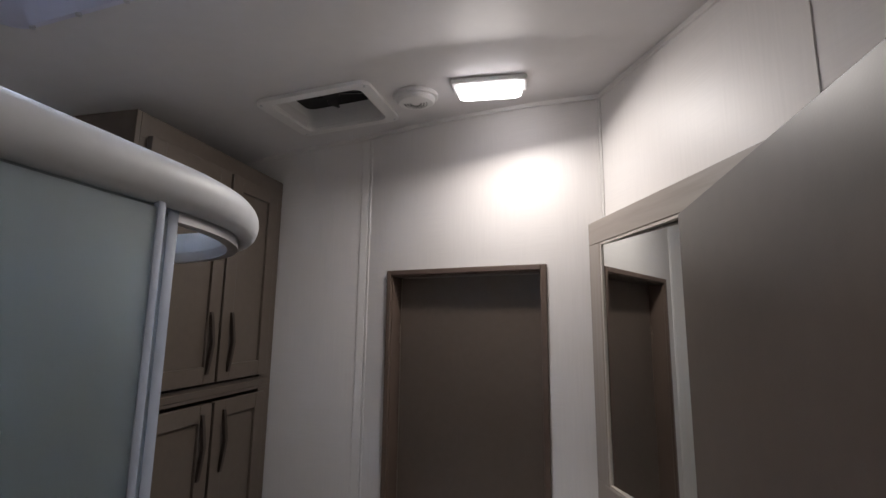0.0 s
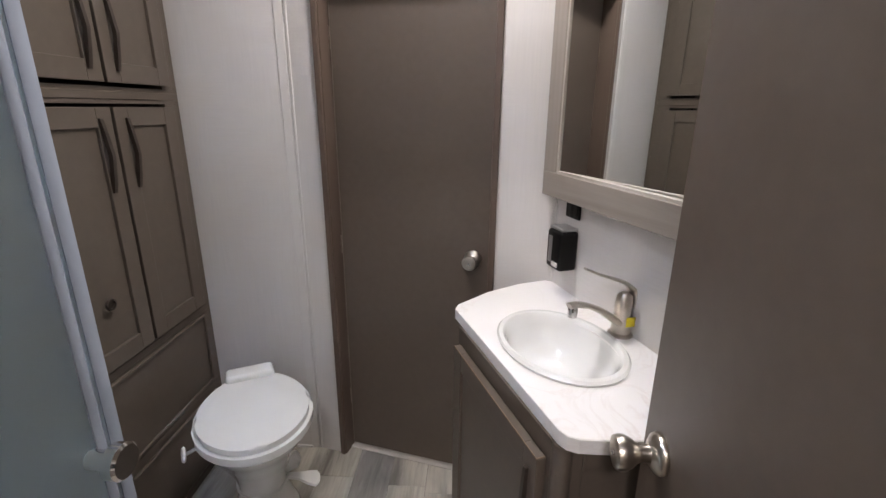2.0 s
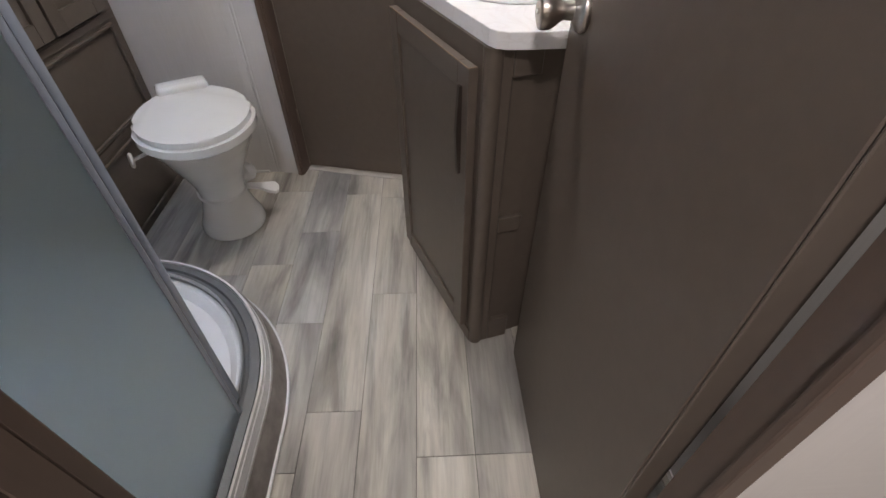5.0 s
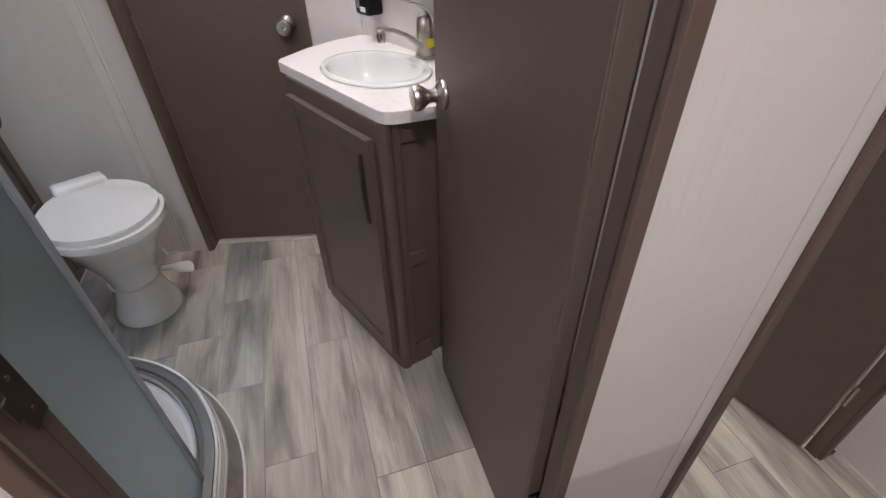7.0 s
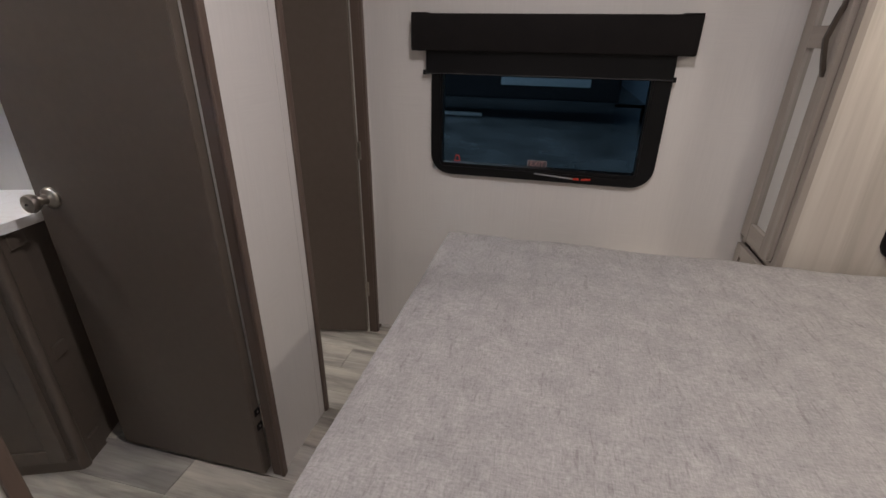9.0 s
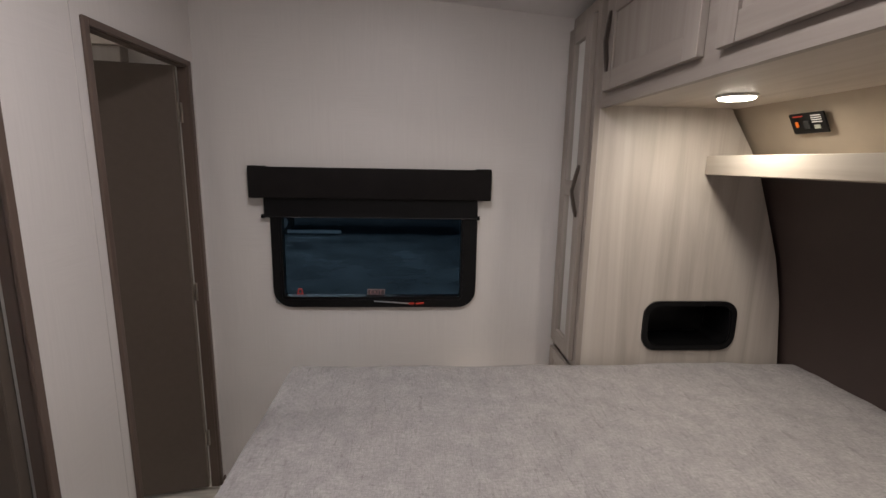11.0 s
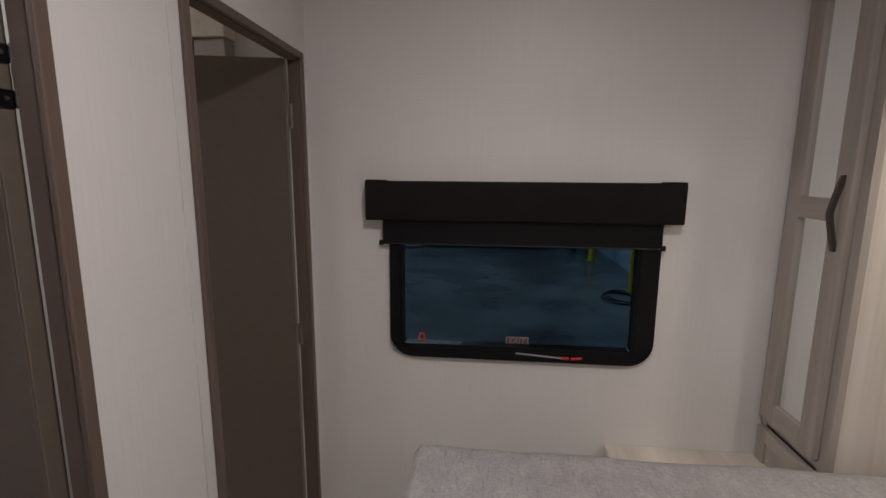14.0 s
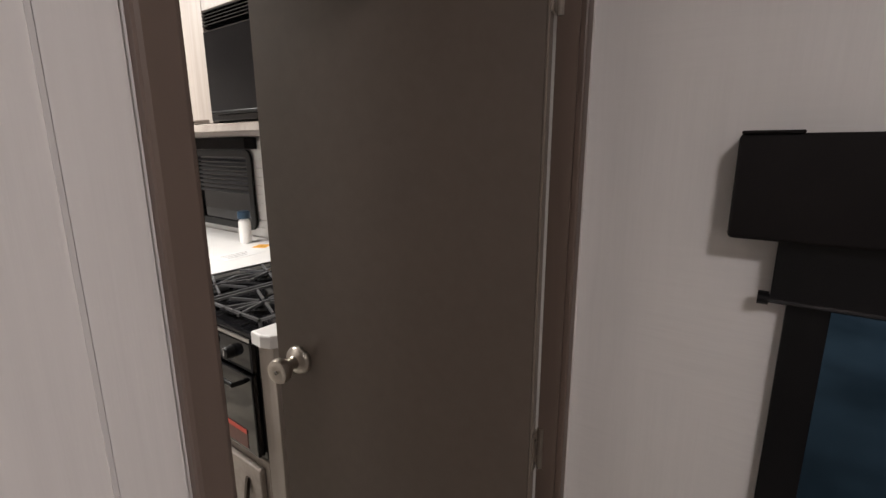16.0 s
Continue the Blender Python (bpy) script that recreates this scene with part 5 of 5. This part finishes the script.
kitchen_range()
b = thing("base_cabinet", pose(0, 0, 0), "greyed wood base cabinet under and beside the black range", "cabinet")
part("end_panel", box((1.128, 1.000, 0), (1.70, 1.076, 0.895), 0.002, 1), ASH, b)
part("lower_front", box((1.128, 1.077, 0.0), (1.70, 1.745, 0.495), 0.002, 1), ASH, b)
d = part("drawer_front", box((1.108, 1.10, 0.12), (1.127, 1.72, 0.47), 0.003, 1), ASH_X, b)
part("handle", transform(bow_handle(0.20, 0.022), pose(1.107, 1.17, 0.22, 0, 0, -90)), HANDLE, d, "dark bronze bow handle")
part("long_run", box((1.38, 1.75, 0), (1.93, 4.2, 0.890), 0.002, 1), ASH, b)
k = thing("kitchen_counter", pose(0, 0, 0), "white laminate counter with a rounded end beside the range", "countertop")
part("end_piece", prism([(1.70, 0.985), (1.70, 1.079), (1.112, 1.079), (1.108, 1.03), (1.12, 1.0), (1.145, 0.985)], 0.897, 0.935, 0.006, 2), WHITEC, k)
part("top", box((1.355, 1.745, 0.892), (1.934, 4.2, 0.930), 0.005, 2), WHITEC, k)
bt = thing("spray_bottle", pose(1.80, 2.25, 0.931), "small white bottle with a dark blue cap on the counter", "bottle")
part("body", lathe([(0.030, 0), (0.032, 0.005), (0.032, 0.115), (0.018, 0.135), (0.014, 0.14)], 20), PLASTIC, bt, smooth=True)
part("cap", lathe([(0.033, 0.1355), (0.033, 0.17), (0.028, 0.175)], 20), plain("cap_blue", (0.02, 0.05, 0.09), 0.4), bt, smooth=True)
for nm, lab, pos, col, sz in (("leaflet", "white paper leaflet lying on the kitchen counter", (1.62, 2.02, 8), (0.7, 0.7, 0.7), (0.22, 0.14)), ("note", "orange paper note lying on the kitchen counter", (1.80, 2.10, 30), (0.8, 0.40, 0.05), (0.08, 0.07)), ("label_sheet", "yellow-green paper slip lying on the kitchen counter", (1.52, 2.22, -20), (0.55, 0.75, 0.08), (0.10, 0.05))):
    n = thing(nm, pose(pos[0], pos[1], 0.9305, 0, 0, pos[2]), lab, "paper")
    part("sheet", box((-sz[0] / 2, -sz[1] / 2, 0), (sz[0] / 2, sz[1] / 2, 0.0012)), plain(nm + "_paper", col, 0.7), n)
    ink = plain(nm + "_ink", tuple(0.35 * c for c in col), 0.7)
    for q in range(3):
        part("print_line", box((-sz[0] * 0.4, -sz[1] * 0.3 + sz[1] * 0.2 * q, 0.0013), (sz[0] * (0.1 + 0.1 * (q % 3)), -sz[1] * 0.3 + sz[1] * (0.2 * q + 0.06), 0.0016)), ink, n)

kw = tagged(new("window_2"), "black-framed kitchen window with dark slatted blind, above the counter", "", "", "structure")
kw.matrix_world = pose(1.922, 2.64, 1.20, 90, 0, -90)
part("window_frame", add_ring(bmesh.new(), rounded(0.64, 0.46, 0.06), rounded(0.56, 0.38, 0.02), -0.004, 0.012), BLACK, kw, smooth=True)
part("pane", box((-0.28, -0.19, -0.003), (0.28, 0.19, -0.001)), GLOSS, kw)
SLAT = plain("slat_black", (0.06, 0.065, 0.075), 0.25)
for q in range(8):
    part("slat", transform(box((-0.275, -0.010, -0.0008), (0.275, 0.010, 0.0008)), pose(0, 0.17 - 0.026 * q, 0.010, -35, 0, 0)), SLAT, kw)
kv = thing("kitchen_valance", pose(0, 0, 0), "black box valance above the kitchen window", "valance")
part("box", box((1.86, 2.28, 1.432), (1.934, 3.0, 1.495), 0.004, 2), BLACKM, kv)
n = thing("notice_sheet", pose(1.933, 2.20, 1.14, 90, 0, -90), "white printed instruction sheet on the kitchen wall", "sign")
part("sheet", box((-0.06, -0.08, 0), (0.06, 0.12, 0.002)), PLASTIC, n)
print_grey = plain("print_grey", (0.2, 0.2, 0.2), 0.6)
for a, b, z in ((-0.04, 0.03, 0.08), (-0.04, 0.035, 0.0), (-0.04, 0.02, -0.04)):
    part("print_line", box((a, z, 0.0021), (b, z + 0.007, 0.0026)), print_grey, n)
part("print_bar", box((-0.03, 0.045, 0.0021), (0.02, 0.055, 0.0026)), plain("print_orange", (0.8, 0.35, 0.03), 0.6), n)

u = thing("upper_cabinet", pose(0, 0, 0), "greyed wood upper kitchen cabinet that holds a black microwave", "cabinet")
part("bottom_rail", box((1.40, 1.20, 1.500), (1.93, 2.90, 1.530), 0.002, 1), ASH_X, u)
part("stile", box((1.40, 1.705, 1.531), (1.43, 1.735, 2.12), 0.002, 1), ASH, u)
part("body", box((1.432, 1.735, 1.531), (1.93, 2.90, 2.12), 0.002, 1), ASH, u)
part("door", box((1.412, 1.745, 1.545), (1.431, 2.30, 2.10), 0.003, 1), ASH, u)
part("top_rail", box((1.40, 1.20, 1.925), (1.93, 1.704, 2.12), 0.002, 1), ASH_X, u)
part("side", box((1.40, 1.18, 1.500), (1.93, 1.199, 2.12), 0.002, 1), ASH, u)
part("filler_board", box((1.42, 1.19, 2.121), (1.93, 2.90, 2.30), 0.002, 1), ASH_X, u)
mw = thing("microwave", pose(0, 0, 0), "built-in black microwave with a glossy door and top louvres", "microwave")
part("body", box((1.42, 1.202, 1.534), (1.85, 1.703, 1.922), 0.002, 1), BLACK, mw)
part("door", box((1.392, 1.206, 1.538), (1.419, 1.699, 1.855), 0.006, 2), GLOSS, mw)
part("handle", box((1.372, 1.25, 1.560), (1.391, 1.66, 1.572), 0.004, 2), BLACK, mw)
for q in range(5):
    part("louvre", transform(box((-0.012, 1.21, -0.002), (0.012, 1.697, 0.002)), pose(1.405, 0, 1.868 + 0.011 * q, 0, 25, 0)), GLOSS, mw)

h = thing("passage_cabinet", pose(0, 0, 0), "small greyed wood box cabinet high on the passage wall", "cabinet")
part("fascia", box((1.115, 0.405, 1.905), (1.184, 0.850, 2.015), 0.002, 1), PALE_X, h)
part("body", box((1.130, 0.415, 1.700), (1.184, 0.520, 1.904), 0.002, 1), ASH, h)
# plain black box that fills the rest of the front under the fascia
part("black_block", box((1.150, 0.521, 1.700), (1.184, 0.850, 1.904)), BLACK, h, "plain black box beside the cabinet body")

# ---- outside: the hall that the trailer stands in ----
structure("ground", box((-60, -60, -1.02), (60, 60, -0.90)), plain("sealed_concrete", (0.10, 0.115, 0.125), 0.22, vary=0.45, scale=0.9))
HALLW = plain("hall_wall", (0.10, 0.13, 0.17), 0.7, vary=0.2, scale=0.4)
structure("hall_wall_east", box((30, -25, -0.9), (30.3, 25, 7)), HALLW)
structure("hall_wall_south", box((9.6, -4.2, -0.9), (30, -3.9, 5)), plain("hall_panel", (0.30, 0.42, 0.55), 0.6, vary=0.08, scale=0.7))
structure("hall_roof", box((-12, -25, 7.0), (30.3, 25, 7.3)), HALLW)
structure("hall_wall_north", box((-12, 24.7, -0.9), (30, 25, 7)), HALLW)
lamp("hall_lamp", pose(13, 3, 6.6), 300.0, 9.0, 5.0, (0.80, 0.92, 1.0))
lamp("hall_lamp", pose(7, -9, 6.6), 260.0, 6.0, 5.0, (0.80, 0.92, 1.0))


def bollard(x, y):
    o = thing("bollard", pose(x, y, -0.9), "yellow painted steel bollard standing on the hall floor", "bollard", "bollards in the hall")
    part("post", lathe([(0.085, 0.006), (0.085, 1.25), (0.07, 1.30), (0.03, 1.325)], 20), YELLOW, o, smooth=True)
    part("base_plate", box((-0.13, -0.13, 0), (0.13, 0.13, 0.012), 0.002, 1), YELLOW, o)
    return o


for x, y in ((9.05, -3.36), (8.03, -3.46), (12.6, -3.3)):
    bollard(x, y)
h = thing("coiled_hose", pose(8.55, -3.0, -0.9), "loosely coiled black hose lying by a yellow bollard", "hose")
for q, (rx, ry, ox, oy) in enumerate(((0.42, 0.34, 0, 0), (0.38, 0.30, 0.03, 0.02), (0.45, 0.29, -0.02, -0.03))):
    part("coil", sweep([(ox + rx * math.cos(2 * math.pi * k / 30), oy + ry * math.sin(2 * math.pi * k / 30), 0.016 + 0.026 * q) for k in range(30)], circle(0.014, 8), closed=True), RUBBER, h, smooth=True)


def parked_trailer():
    t = thing("parked_trailer", pose(14.0, 0, -0.9), "parked dark trailer with a pale stripe and two wheels", "trailer")
    part("body", box((0, -2.3, 0.62), (2.3, 6.5, 3.4), 0.06, 3), plain("trailer_dark", (0.03, 0.033, 0.04), 0.35), t)
    part("stripe", box((-0.012, -1.45, 1.02), (-0.002, 1.15, 1.24)), plain("stripe_pale", (0.6, 0.72, 0.8), 0.4), t)
    part("window", box((-0.012, 1.6, 1.5), (-0.002, 3.2, 2.3)), GLOSS, t)
    part("skirt", box((0.02, 1.7, 0.06), (0.06, 3.4, 0.16)), plain("skirt_pale", (0.45, 0.5, 0.55), 0.5), t)
    for yy in (3.6, 4.5):
        w = part("wheel", transform(lathe([(0.36, -0.10), (0.38, -0.08), (0.38, 0.08), (0.36, 0.10)], 28), pose(0.2, yy, 0.38, 0, 90, 0)), RUBBER, t, smooth=True)
        part("rim", transform(lathe([(0.06, -0.13), (0.20, -0.112), (0.21, -0.101)], 20), pose(0.2, yy, 0.38, 0, 90, 0)), ALU, w, smooth=True)
    part("tow_hitch", boxes(((0.9, -3.3, 0.40), (1.0, -2.3, 0.50)), ((0.85, -3.3, 0.0), (1.05, -3.1, 0.40))), BLACK, t)
    return t


parked_trailer()


# ---- floor planks, last ----
def planks():
    base = bpy.data.objects["floor"]
    rnd = random.Random(4)
    w = 0.147
    known = {-4: (1.652, 1.207, 0.74), -3: (1.38, 0.939, 0.48), -2: (1.62, 0.635, 0.11), -1: (1.59, 1.05, 0.10), 0: (1.46, 0.505), 1: (0.505,)}
    meshes = {}

    def plank(x0, x1, y0, y1):
        key = (round(x1 - x0, 3), round(y1 - y0, 3))
        if key not in meshes:
            bm = box((0, 0, 0), (key[0] - 0.0014, key[1] - 0.0014, 0.0032), 0.0005, 1)
            me = bpy.data.meshes.new("plank")
            bm.to_mesh(me)
            bm.free()
            me.materials.append(FLOORM)
            meshes[key] = me
        ob = new("plank", meshes[key])
        ob.parent = base
        ob.location = (x0 + 0.0007, y0 + 0.0007, -0.003)
    for k in range(-12, 9):
        x0 = -0.064 + w * k
        cuts = sorted(known.get(k, (rnd.uniform(0.2, 1.2),)))
        y = cuts[0]
        while y > -2.4:
            y -= rnd.uniform(0.45, 1.0)
            cuts.append(y)
        y = max(cuts)
        while y < 4.3:
            y += rnd.uniform(0.45, 1.0)
            cuts.append(y)
        cuts = sorted(cuts)
        for a, b in zip(cuts, cuts[1:]):
            a, b = max(a, -2.4), min(b, 4.3)
            if b - a > 0.02:
                plank(max(x0, -1.749), min(x0 + w, 1.18), a, b)


planks()
